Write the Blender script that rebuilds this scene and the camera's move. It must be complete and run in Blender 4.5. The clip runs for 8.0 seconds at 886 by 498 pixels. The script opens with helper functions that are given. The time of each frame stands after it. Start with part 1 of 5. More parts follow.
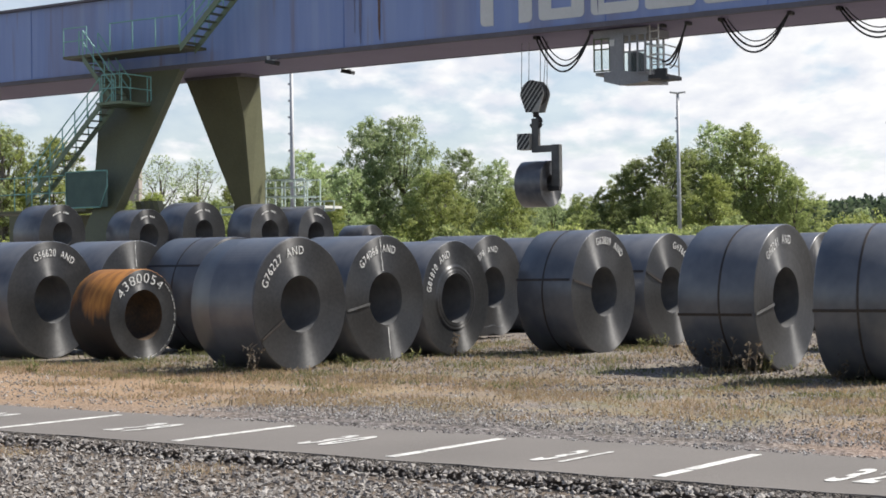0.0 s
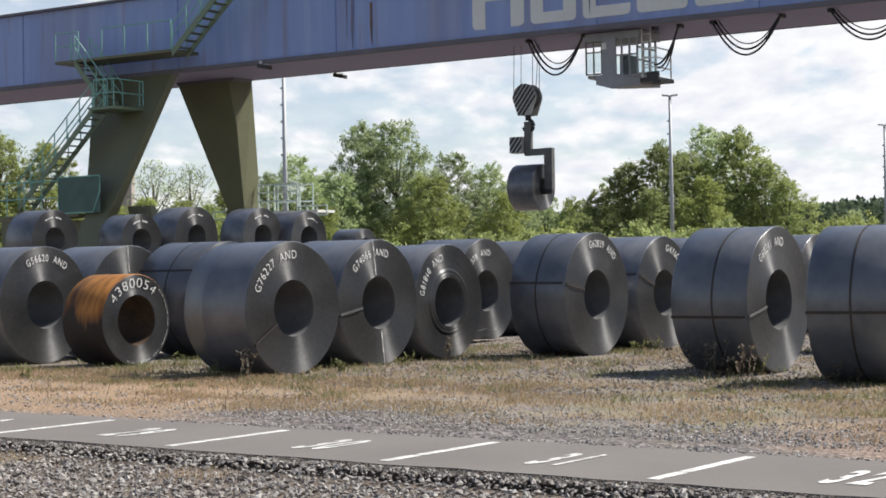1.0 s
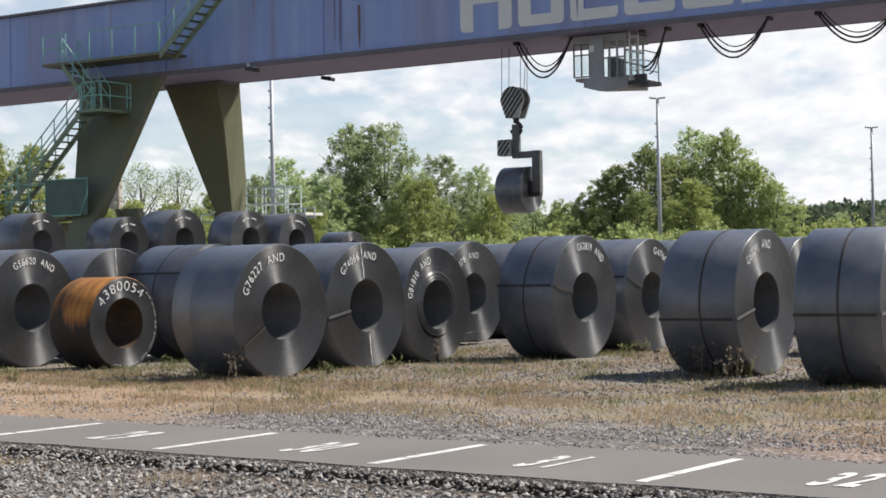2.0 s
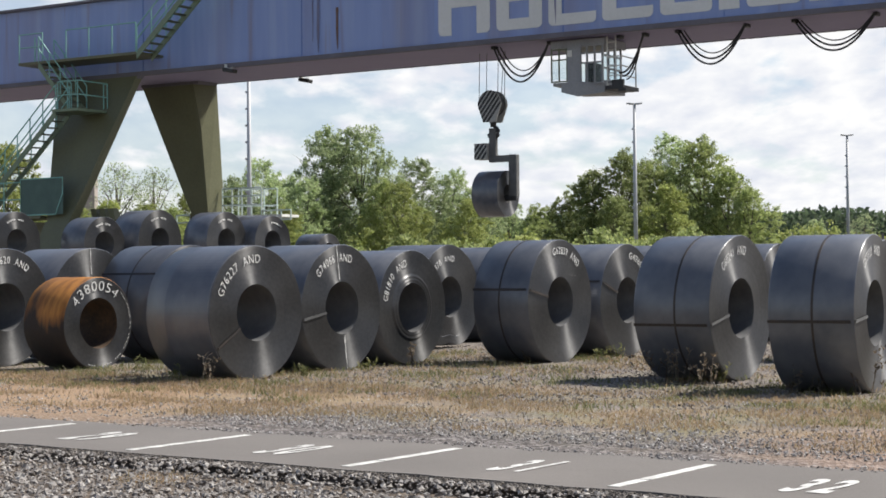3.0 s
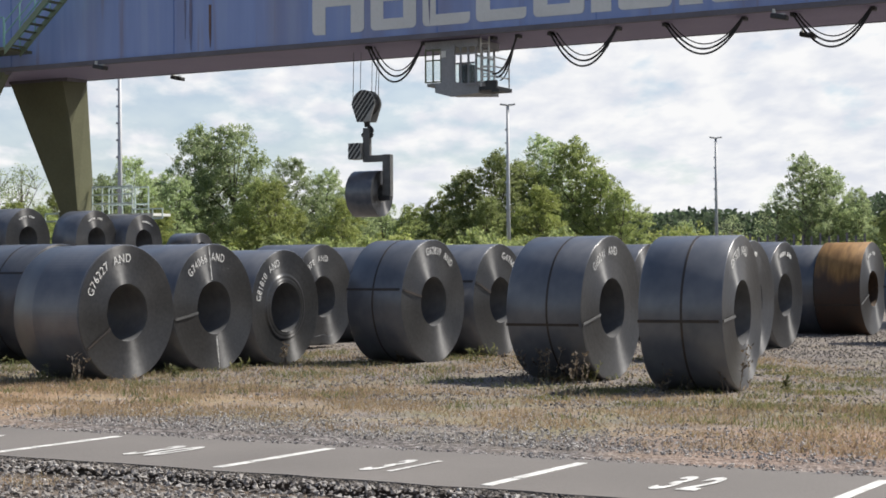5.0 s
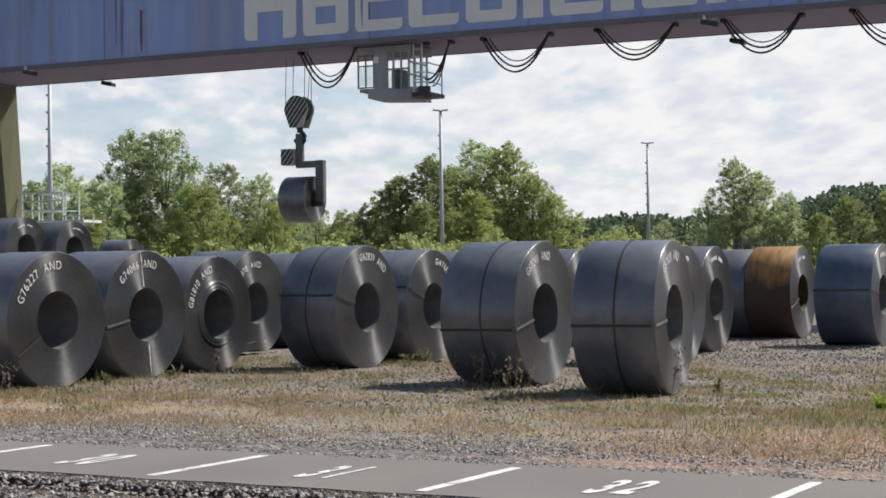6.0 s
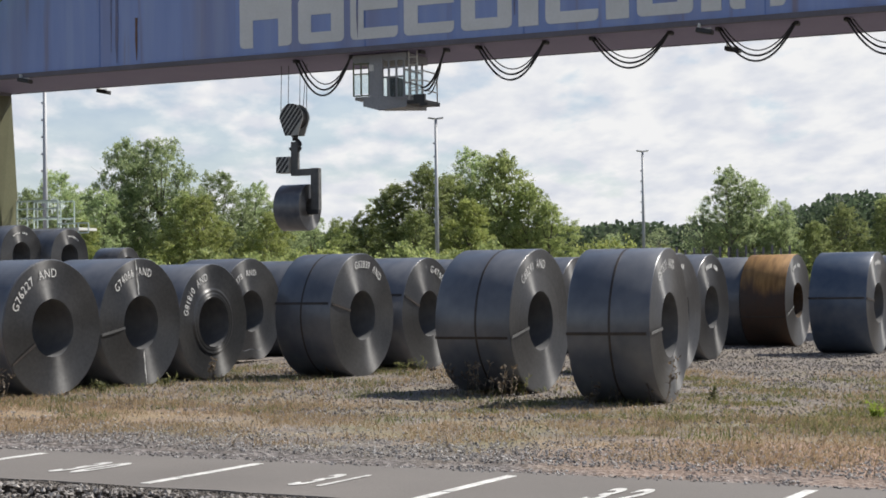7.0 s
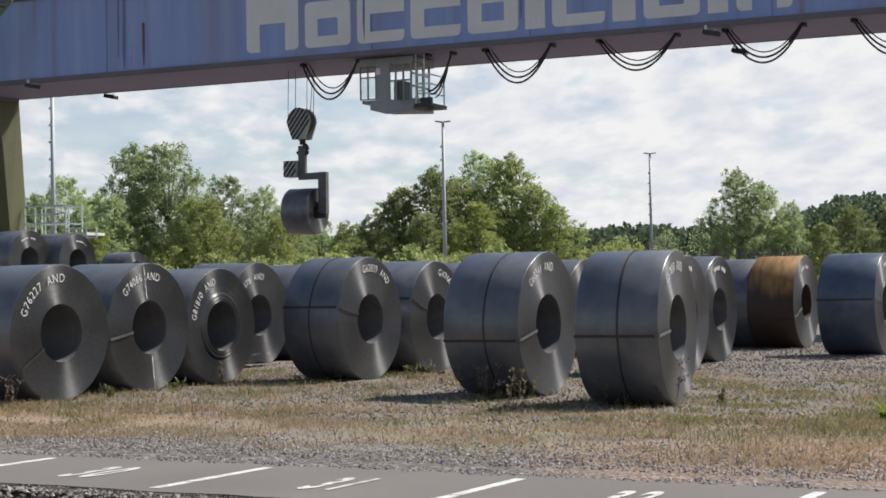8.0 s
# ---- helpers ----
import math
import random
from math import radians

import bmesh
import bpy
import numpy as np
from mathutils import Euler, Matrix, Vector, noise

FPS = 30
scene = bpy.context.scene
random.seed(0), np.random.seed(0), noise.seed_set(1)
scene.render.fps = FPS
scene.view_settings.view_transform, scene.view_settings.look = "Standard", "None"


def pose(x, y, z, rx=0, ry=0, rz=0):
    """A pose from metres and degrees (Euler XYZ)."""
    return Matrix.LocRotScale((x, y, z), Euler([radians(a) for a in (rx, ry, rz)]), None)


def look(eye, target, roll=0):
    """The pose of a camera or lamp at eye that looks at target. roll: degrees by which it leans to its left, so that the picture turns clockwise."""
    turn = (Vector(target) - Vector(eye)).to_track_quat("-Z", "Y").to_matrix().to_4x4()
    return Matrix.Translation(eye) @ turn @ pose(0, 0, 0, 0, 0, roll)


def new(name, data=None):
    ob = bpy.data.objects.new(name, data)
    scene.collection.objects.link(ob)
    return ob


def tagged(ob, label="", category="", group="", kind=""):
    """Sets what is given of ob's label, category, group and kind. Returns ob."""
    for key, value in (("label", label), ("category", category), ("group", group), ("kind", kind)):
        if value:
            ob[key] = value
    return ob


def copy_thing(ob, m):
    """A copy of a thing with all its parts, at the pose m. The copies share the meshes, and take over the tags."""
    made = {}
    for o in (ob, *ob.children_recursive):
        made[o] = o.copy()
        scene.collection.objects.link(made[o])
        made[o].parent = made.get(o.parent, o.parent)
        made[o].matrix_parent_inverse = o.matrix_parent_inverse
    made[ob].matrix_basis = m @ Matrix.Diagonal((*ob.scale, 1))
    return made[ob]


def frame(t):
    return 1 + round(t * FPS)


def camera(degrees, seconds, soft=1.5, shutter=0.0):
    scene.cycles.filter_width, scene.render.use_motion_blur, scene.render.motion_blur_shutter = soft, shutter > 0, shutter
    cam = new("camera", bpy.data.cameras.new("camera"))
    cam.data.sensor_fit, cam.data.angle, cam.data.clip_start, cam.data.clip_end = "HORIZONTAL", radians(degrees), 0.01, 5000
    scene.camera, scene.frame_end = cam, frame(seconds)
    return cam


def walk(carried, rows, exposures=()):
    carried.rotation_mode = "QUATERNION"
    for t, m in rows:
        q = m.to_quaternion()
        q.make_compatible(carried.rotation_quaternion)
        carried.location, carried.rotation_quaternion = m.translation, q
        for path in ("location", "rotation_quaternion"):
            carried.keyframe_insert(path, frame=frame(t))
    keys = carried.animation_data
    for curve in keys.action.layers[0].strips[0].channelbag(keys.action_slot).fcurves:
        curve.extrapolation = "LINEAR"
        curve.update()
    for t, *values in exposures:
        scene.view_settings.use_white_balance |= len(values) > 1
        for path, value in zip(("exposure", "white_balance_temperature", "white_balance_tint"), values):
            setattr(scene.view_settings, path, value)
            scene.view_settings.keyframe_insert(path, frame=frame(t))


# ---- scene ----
cam = camera(29.8, 8.0, soft=1.72)
EYE = 1.37
# seconds, yaw, pitch, roll of a camera that turns where it stands
TURNS = [
    (0.0, 1.487, 0.552, 0.770), (0.5, 1.368, 0.619, 0.901), (1.0, 1.248, 0.675, 1.009),
    (1.5, 1.108, 0.735, 1.166), (1.7, 1.003, 0.742, 1.150), (2.8, 0.250, 0.842, 0.620), (3.0, 0.000, 0.860, 0.500), (3.5, -0.613, 0.877, 0.503),
    (4.0, -1.379, 0.880, 0.387), (4.5, -2.997, 0.834, 0.183), (5.0, -4.350, 0.820, 0.416),
    (5.2, -4.850, 0.830, 0.450), (6.3, -6.850, 1.050, 0.715), (6.5, -6.840, 1.080, 0.715),
    (7.0, -6.800, 1.263, 0.663), (7.5, -6.667, 1.387, 0.879), (8.0, -6.530, 1.378, 0.923)]
walk(cam, [(t, pose(0, 0, EYE, 90 + p, r, y)) for t, y, p, r in TURNS], exposures=((0.0, 0.59), (3.0, 0.56), (5.0, 0.49), (6.3, 0.41), (8.0, 0.38)))

# ---------------------------------------------------------------- light
SUN_AZ, SUN_EL = 70.0, 50.0          # degrees clockwise from +y, and above the horizon
sun = new("sun", bpy.data.lights.new("sun", "SUN"))
sun.data.energy, sun.data.angle, sun.data.color = 5.0, radians(0.6), (1.0, 0.95, 0.87)
away = Vector((math.sin(radians(SUN_AZ)) * math.cos(radians(SUN_EL)), math.cos(radians(SUN_AZ)) * math.cos(radians(SUN_EL)), math.sin(radians(SUN_EL))))
sun.matrix_world = look(away * 100, (0, 0, 0))

world = bpy.data.worlds.new("world")
scene.world = world
world.use_nodes = True
wn, wl = world.node_tree.nodes, world.node_tree.links
wn.clear()
w_out, w_bg = wn.new("ShaderNodeOutputWorld"), wn.new("ShaderNodeBackground")
w_sky, w_mix = wn.new("ShaderNodeTexSky"), wn.new("ShaderNodeMix")
w_sky.sky_type, w_sky.sun_disc = "NISHITA", False
w_sky.sun_elevation, w_sky.sun_rotation = radians(SUN_EL), radians(SUN_AZ)
w_sky.air_density, w_sky.dust_density, w_sky.ozone_density = 1.0, 0.5, 3.5
w_co, w_sep, w_add, w_div = wn.new("ShaderNodeTexCoord"), wn.new("ShaderNodeSeparateXYZ"), wn.new("ShaderNodeMath"), wn.new("ShaderNodeVectorMath")
w_comb = wn.new("ShaderNodeCombineXYZ")
w_add.operation, w_add.inputs[1].default_value = "ADD", 0.22
w_div.operation = "DIVIDE"
w_map = wn.new("ShaderNodeMapping")
w_map.inputs["Location"].default_value = (3.3, 1.2, 0.0)
w_map.inputs["Rotation"].default_value = (0, 0, radians(-12))
w_map.inputs["Scale"].default_value = (1.30, 0.80, 1.0)
w_noise, w_ramp = wn.new("ShaderNodeTexNoise"), wn.new("ShaderNodeValToRGB")
w_noise.inputs["Scale"].default_value, w_noise.inputs["Detail"].default_value, w_noise.inputs["Roughness"].default_value = 5.2, 9, 0.52
w_ramp.color_ramp.elements[0].position, w_ramp.color_ramp.elements[1].position = 0.45, 0.585
w_ramp.color_ramp.elements[0].color = (0.42, 0.42, 0.42, 1)          # thin haze between the clouds
w_n2, w_r2 = wn.new("ShaderNodeTexNoise"), wn.new("ShaderNodeValToRGB")
w_n2.inputs["Scale"].default_value, w_n2.inputs["Detail"].default_value = 9.0, 6
w_r2.color_ramp.elements[0].color, w_r2.color_ramp.elements[1].color = (6.7, 6.95, 7.6, 1), (8.5, 8.5, 8.55, 1)
w_r2.color_ramp.elements[0].position, w_r2.color_ramp.elements[1].position = 0.36, 0.62
w_mix.data_type = "RGBA"
wl.new(w_co.outputs["Generated"], w_sep.inputs[0])
wl.new(w_sep.outputs["Z"], w_add.inputs[0])
for k in ("X", "Y", "Z"):
    wl.new(w_add.outputs[0], w_comb.inputs[k])
wl.new(w_co.outputs["Generated"], w_div.inputs[0])
wl.new(w_comb.outputs[0], w_div.inputs[1])
wl.new(w_div.outputs[0], w_map.inputs[0])
wl.new(w_map.outputs[0], w_noise.inputs[0])
wl.new(w_map.outputs[0], w_n2.inputs[0])
wl.new(w_n2.outputs[0], w_r2.inputs[0])
w_low = wn.new("ShaderNodeMapRange")                 # the cloud sheet closes up towards the horizon and breaks open overhead
w_low.inputs["From Min"].default_value, w_low.inputs["From Max"].default_value = 0.06, 0.5
w_low.inputs["To Min"].default_value, w_low.inputs["To Max"].default_value = 0.062, -0.20
w_shift = wn.new("ShaderNodeMath")
w_shift.operation = "ADD"
wl.new(w_sep.outputs["Z"], w_low.inputs[0])
wl.new(w_low.outputs[0], w_shift.inputs[0])
wl.new(w_noise.outputs[0], w_shift.inputs[1])
w_east = wn.new("ShaderNodeMath")                    # thicker cloud to the east
w_east.operation, w_east.inputs[1].default_value = "MULTIPLY_ADD", 0.42
wl.new(w_sep.outputs["X"], w_east.inputs[0])
wl.new(w_shift.outputs[0], w_east.inputs[2])
wl.new(w_east.outputs[0], w_ramp.inputs[0])
w_open, w_cover = wn.new("ShaderNodeMapRange"), wn.new("ShaderNodeMath")       # broken cloud near the horizon, mostly clear sky overhead
w_open.inputs["From Min"].default_value, w_open.inputs["From Max"].default_value = 0.16, 0.48
w_open.inputs["To Min"].default_value, w_open.inputs["To Max"].default_value = 1.0, 0.14
w_cover.operation = "MULTIPLY"
wl.new(w_sep.outputs["Z"], w_open.inputs[0])
wl.new(w_open.outputs[0], w_cover.inputs[0])
wl.new(w_ramp.outputs[0], w_cover.inputs[1])
wl.new(w_cover.outputs[0], w_mix.inputs["Factor"])
wl.new(w_sky.outputs[0], w_mix.inputs["A"])
wl.new(w_r2.outputs[0], w_mix.inputs["B"])
wl.new(w_mix.outputs["Result"], w_bg.inputs["Color"])
w_bg.inputs["Strength"].default_value = 0.08
wl.new(w_bg.outputs[0], w_out.inputs["Surface"])


# ---------------------------------------------------------------- materials
def material(name, color, color2=None, rough=0.6, metal=0.0, scale=3.0, fine=40.0, bump=0.15, spread=0.5, rough2=None, aniso=0.0, per_object=0.0, dist=0.02, squash=(1, 1, 1), bias=0.0):
    """Two colours mixed by noise at two sizes, with fine relief."""
    m = bpy.data.materials.new(name)
    m.use_nodes = True
    n, l = m.node_tree.nodes, m.node_tree.links
    b = n["Principled BSDF"]
    co, mp = n.new("ShaderNodeTexCoord"), n.new("ShaderNodeMapping")
    mp.inputs["Scale"].default_value = squash
    l.new(co.outputs["Object"], mp.inputs[0])
    if per_object:                                   # no two alike
        ob_i, mul = n.new("ShaderNodeObjectInfo"), n.new("ShaderNodeVectorMath")
        mul.operation, mul.inputs[1].default_value = "MULTIPLY", (31.0, 17.0, 53.0)
        l.new(ob_i.outputs["Random"], mul.inputs[0])
        l.new(mul.outputs[0], mp.inputs["Location"])
    big, small = n.new("ShaderNodeTexNoise"), n.new("ShaderNodeTexNoise")
    big.inputs["Scale"].default_value, big.inputs["Detail"].default_value = scale, 5
    small.inputs["Scale"].default_value, small.inputs["Detail"].default_value = fine, 4
    for t in (big, small):
        l.new(mp.outputs[0], t.inputs["Vector"])
    avg = n.new("ShaderNodeMix")
    avg.inputs["Factor"].default_value = 0.4
    l.new(big.outputs[0], avg.inputs["A"])
    l.new(small.outputs[0], avg.inputs["B"])
    ramp = n.new("ShaderNodeValToRGB")
    ramp.color_ramp.elements[0].position, ramp.color_ramp.elements[1].position = 0.5 + bias - spread * 0.35, 0.5 + bias + spread * 0.35
    ramp.color_ramp.elements[0].color = (*color, 1)
    ramp.color_ramp.elements[1].color = (*(color2 or color), 1)
    l.new(avg.outputs[0], ramp.inputs[0])
    last = ramp.outputs[0]
    if per_object:
        oi, hs, mr = n.new("ShaderNodeObjectInfo"), n.new("ShaderNodeHueSaturation"), n.new("ShaderNodeMapRange")
        mr.inputs["To Min"].default_value, mr.inputs["To Max"].default_value = 1 - per_object, 1 + per_object
        l.new(oi.outputs["Random"], mr.inputs[0])
        l.new(mr.outputs[0], hs.inputs["Value"])
        l.new(last, hs.inputs["Color"])
        last = hs.outputs[0]
    l.new(last, b.inputs["Base Color"])
    b.inputs["Metallic"].default_value = metal
    rr = n.new("ShaderNodeMapRange")
    rr.inputs["To Min"].default_value, rr.inputs["To Max"].default_value = rough, rough2 if rough2 is not None else min(1, rough + 0.12)
    l.new(big.outputs[0], rr.inputs[0])
    l.new(rr.outputs[0], b.inputs["Roughness"])
    if bump:
        bp = n.new("ShaderNodeBump")
        bp.inputs["Strength"].default_value, bp.inputs["Distance"].default_value = bump, dist
        l.new(small.outputs[0], bp.inputs["Height"])
        l.new(bp.outputs[0], b.inputs["Normal"])
    if aniso:
        b.inputs["Anisotropic"].default_value = aniso
        tg = n.new("ShaderNodeTangent")
        tg.direction_type, tg.axis = "RADIAL", "Z"
        l.new(tg.outputs[0], b.inputs["Tangent"])
    return m


MAT_WRAP = material("rolled_steel_shell", (0.064, 0.071, 0.088), (0.120, 0.124, 0.136), 0.26, 0.12, 1.5, 6, 0.05, 0.52, 0.44, per_object=0.16, squash=(0.8, 0.8, 1.0))
MAT_BLUE_WRAP = material("blue_rolled_steel_shell", (0.044, 0.064, 0.104), (0.092, 0.110, 0.142), 0.26, 0.15, 1.5, 6, 0.05, 0.52, 0.44)
MAT_FACE = material("coil_edges", (0.054, 0.055, 0.058), (0.110, 0.110, 0.112), 0.35, 0.7, 1.6, 22, 0.05, 0.6, 0.47, aniso=0.92, per_object=0.12)
oil = MAT_WRAP.node_tree.nodes["Principled BSDF"]                  # a thin film of rolling oil
oil.inputs["Coat Weight"].default_value, oil.inputs["Coat Roughness"].default_value = 0.35, 0.26
MAT_FACE.node_tree.nodes["Principled BSDF"].inputs["Anisotropic Rotation"].default_value = 0.25
MAT_BORE = material("coil_bore", (0.055, 0.055, 0.058), (0.13, 0.13, 0.132), 0.6, 0.0, 2, 9, 0.05, 0.7)
def rust_and_shade_material(name="rusty_shaded_shell", lo=(0.20, 0.078, 0.018), hi=(0.44, 0.19, 0.038), start=0.55, full=0.74, slope=0.48, bare=(0.014, 0.012, 0.012), bare2=(0.034, 0.023, 0.018)):
    """Dark scale, with the lower side's shade painted in, and orange rust where rain lies on the upper side of the
    coil, in ragged runs.
    """
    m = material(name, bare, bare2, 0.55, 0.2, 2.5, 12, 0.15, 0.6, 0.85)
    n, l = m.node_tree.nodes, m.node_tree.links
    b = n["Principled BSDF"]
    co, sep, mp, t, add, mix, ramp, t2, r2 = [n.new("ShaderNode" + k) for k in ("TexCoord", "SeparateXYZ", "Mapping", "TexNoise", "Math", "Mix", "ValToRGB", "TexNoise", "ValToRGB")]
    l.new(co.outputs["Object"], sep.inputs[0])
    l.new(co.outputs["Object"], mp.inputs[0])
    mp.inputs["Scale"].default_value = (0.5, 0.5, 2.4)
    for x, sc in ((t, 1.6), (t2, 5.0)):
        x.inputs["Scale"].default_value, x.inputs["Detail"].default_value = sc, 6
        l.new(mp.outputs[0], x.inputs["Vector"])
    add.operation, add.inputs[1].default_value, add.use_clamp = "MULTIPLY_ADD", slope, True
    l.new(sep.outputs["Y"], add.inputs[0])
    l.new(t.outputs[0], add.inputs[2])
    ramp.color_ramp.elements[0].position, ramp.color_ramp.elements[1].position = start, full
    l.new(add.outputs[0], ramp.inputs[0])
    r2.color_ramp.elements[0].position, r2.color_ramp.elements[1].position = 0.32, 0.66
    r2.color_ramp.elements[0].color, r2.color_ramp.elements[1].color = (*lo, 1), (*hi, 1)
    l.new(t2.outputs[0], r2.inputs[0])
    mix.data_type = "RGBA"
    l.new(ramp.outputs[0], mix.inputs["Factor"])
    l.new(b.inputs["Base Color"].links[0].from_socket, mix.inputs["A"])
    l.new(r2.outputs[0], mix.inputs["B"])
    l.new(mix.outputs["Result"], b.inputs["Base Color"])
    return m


MAT_RUST = rust_and_shade_material()
MAT_TAN_RUST = rust_and_shade_material("tan_rusty_shaded_shell", (0.17, 0.085, 0.026), (0.30, 0.165, 0.055), 0.70, 0.95, 0.95, (0.036, 0.028, 0.023), (0.070, 0.036, 0.022))
MAT_BORE_RUST = material("rusty_bore", (0.018, 0.014, 0.011), (0.105, 0.058, 0.027), 0.7, 0.0, 2.5, 22, 0.1)
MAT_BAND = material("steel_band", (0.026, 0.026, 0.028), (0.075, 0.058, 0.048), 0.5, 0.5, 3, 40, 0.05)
# paler copy of the band steel, its lit look put into the colour
MAT_BAND_LIT = material("lit_steel_band", (0.13, 0.13, 0.13), (0.21, 0.21, 0.205), 0.35, 0.7, 3, 40, 0.05)
# marking paint; also colours the highlight streaks on coil ends
MAT_CHALK_AND_GLINT = material("white_marking_and_glint", (0.46, 0.46, 0.45), (0.66, 0.66, 0.64), 0.7, 0, 8, 60, 0.1)
MAT_BLUE = material("blue_paint", (0.100, 0.175, 0.430), (0.135, 0.215, 0.470), 0.42, 0, 0.35, 6, 0.04, 0.8, 0.55)


def girder_material():
    """Sun-bleached blue paint with soft rust and dirt that rain has drawn down the web."""
    m = material("streaked_blue_paint", (0.175, 0.250, 0.490), (0.280, 0.355, 0.590), 0.42, 0, 0.8, 5, 0.03, 0.9, 0.55, squash=(1.0, 1.0, 0.10))
    n, l = m.node_tree.nodes, m.node_tree.links
    b = n["Principled BSDF"]
    co, rot, sq = n.new("ShaderNodeTexCoord"), n.new("ShaderNodeMapping"), n.new("ShaderNodeMapping")
    rot.inputs["Rotation"].default_value = (0, 0, radians(35))
    sq.inputs["Scale"].default_value = (1.0, 0.02, 0.05)
    l.new(co.outputs["Object"], rot.inputs[0])
    l.new(rot.outputs[0], sq.inputs[0])
    last = b.inputs["Base Color"].links[0].from_socket
    for scale, lo, hi, most, tint in ((0.55, 0.52, 0.72, 0.55, (0.20, 0.16, 0.19)), (3.2, 0.60, 0.75, 0.60, (0.22, 0.145, 0.12)), (1.5, 0.55, 0.72, 0.45, (0.33, 0.39, 0.56))):
        t, r, k, x = n.new("ShaderNodeTexNoise"), n.new("ShaderNodeMapRange"), n.new("ShaderNodeRGB"), n.new("ShaderNodeMix")
        t.inputs["Scale"].default_value, t.inputs["Detail"].default_value = scale, 3
        l.new(sq.outputs[0], t.inputs["Vector"])
        r.inputs["From Min"].default_value, r.inputs["From Max"].default_value, r.inputs["To Max"].default_value = lo, hi, most
        l.new(t.outputs[0], r.inputs[0])
        k.outputs[0].default_value = (*tint, 1)
        x.data_type = "RGBA"
        l.new(r.outputs[0], x.inputs["Factor"])
        l.new(last, x.inputs["A"])
        l.new(k.outputs[0], x.inputs["B"])
        last = x.outputs["Result"]
    l.new(last, b.inputs["Base Color"])
    return m


MAT_GIRDER = girder_material()
MAT_LILAC = material("weathered_lilac_paint", (0.20, 0.18, 0.29), (0.29, 0.26, 0.38), 0.6, 0, 0.5, 9, 0.06, 0.8)
MAT_GRIME = material("grimy_flange", (0.09, 0.085, 0.09), (0.17, 0.16, 0.19), 0.7, 0, 0.8, 12, 0.1, 0.8)
MAT_RUNRUST = material("rust_streak", (0.135, 0.18, 0.34), (0.20, 0.17, 0.20), 0.7, 0, 1.0, 14, 0.08)
MAT_RUSTLINE = material("rust_line", (0.13, 0.08, 0.06), (0.22, 0.13, 0.08), 0.8, 0, 1.5, 14, 0.08)
MAT_SIGN = material("off_white_sign_paint", (0.60, 0.60, 0.56), (0.70, 0.70, 0.67), 0.55, 0, 0.8, 12, 0.04)
MAT_OLIVE = material("olive_green_paint", (0.086, 0.088, 0.046), (0.150, 0.152, 0.082), 0.5, 0, 0.6, 12, 0.05, 0.8)
MAT_PALE = material("pale_mint_paint", (0.48, 0.58, 0.54), (0.62, 0.70, 0.66), 0.5, 0, 2, 20, 0.05)
MAT_SAGE = material("sage_green_paint", (0.13, 0.18, 0.115), (0.20, 0.26, 0.17), 0.55, 0, 1.5, 16, 0.05)
MAT_MINT = material("mint_green_paint", (0.16, 0.36, 0.31), (0.25, 0.47, 0.41), 0.5, 0, 2, 20, 0.05)
MAT_SCREEN = material("green_mesh_screen", (0.055, 0.10, 0.085), (0.09, 0.15, 0.125), 0.6, 0.1, 2, 30, 0.1)
MAT_TREAD = material("grating_tread", (0.10, 0.12, 0.08), (0.16, 0.18, 0.12), 0.6, 0.2, 2, 20, 0.05)
MAT_CAB = material("grey_cab_paint", (0.20, 0.205, 0.21), (0.30, 0.305, 0.31), 0.45, 0, 1.5, 16, 0.04)
MAT_DARK = material("dark_machine_paint", (0.02, 0.021, 0.022), (0.045, 0.045, 0.045), 0.5, 0.2, 3, 24, 0.08)
MAT_RUBBER = material("black_cable_rubber", (0.012, 0.012, 0.014), (0.02, 0.02, 0.022), 0.5, 0, 6, 40, 0.02)
MAT_HOOK = material("worn_grey_paint", (0.30, 0.30, 0.28), (0.46, 0.46, 0.43), 0.6, 0.1, 3, 24, 0.1)
MAT_LIFTER = material("dark_grey_paint", (0.075, 0.076, 0.074), (0.14, 0.14, 0.135), 0.5, 0.2, 3, 24, 0.1)
MAT_ROPE = material("wire_rope", (0.10, 0.10, 0.10), (0.18, 0.18, 0.17), 0.5, 0.6, 10, 60, 0.1)
MAT_GALV = material("galvanised_steel", (0.36, 0.37, 0.38), (0.48, 0.49, 0.50), 0.62, 0.3, 2, 30, 0.04)
MAT_ASPHALT = material("asphalt", (0.098, 0.088, 0.079), (0.178, 0.161, 0.147), 0.85, 0, 0.7, 45, 0.35, 1.0, dist=0.01)
MAT_DIRT = material("dark_soil", (0.030, 0.024, 0.020), (0.085, 0.070, 0.058), 0.95, 0, 3, 26, 0.5, 0.8, dist=0.03)
MAT_ROADPAINT = material("road_paint", (0.26, 0.25, 0.235), (0.68, 0.67, 0.64), 0.7, 0, 7, 30, 0.1, 0.45, bias=-0.06)
MAT_BARK = material("bark", (0.09, 0.075, 0.06), (0.17, 0.15, 0.125), 0.9, 0, 2, 14, 0.3)
MAT_TOWER = material("old_stone", (0.25, 0.22, 0.19), (0.36, 0.32, 0.28), 0.85, 0, 0.6, 5, 0.1)


def glass(name):
    m = bpy.data.materials.new(name)
    m.use_nodes = True
    b = m.node_tree.nodes["Principled BSDF"]
    b.inputs["Base Color"].default_value = (0.75, 0.85, 0.85, 1)
    b.inputs["Transmission Weight"].default_value, b.inputs["Roughness"].default_value, b.inputs["IOR"].default_value = 0.95, 0.02, 1.1
    return m


MAT_GLASS = glass("cab_glass")


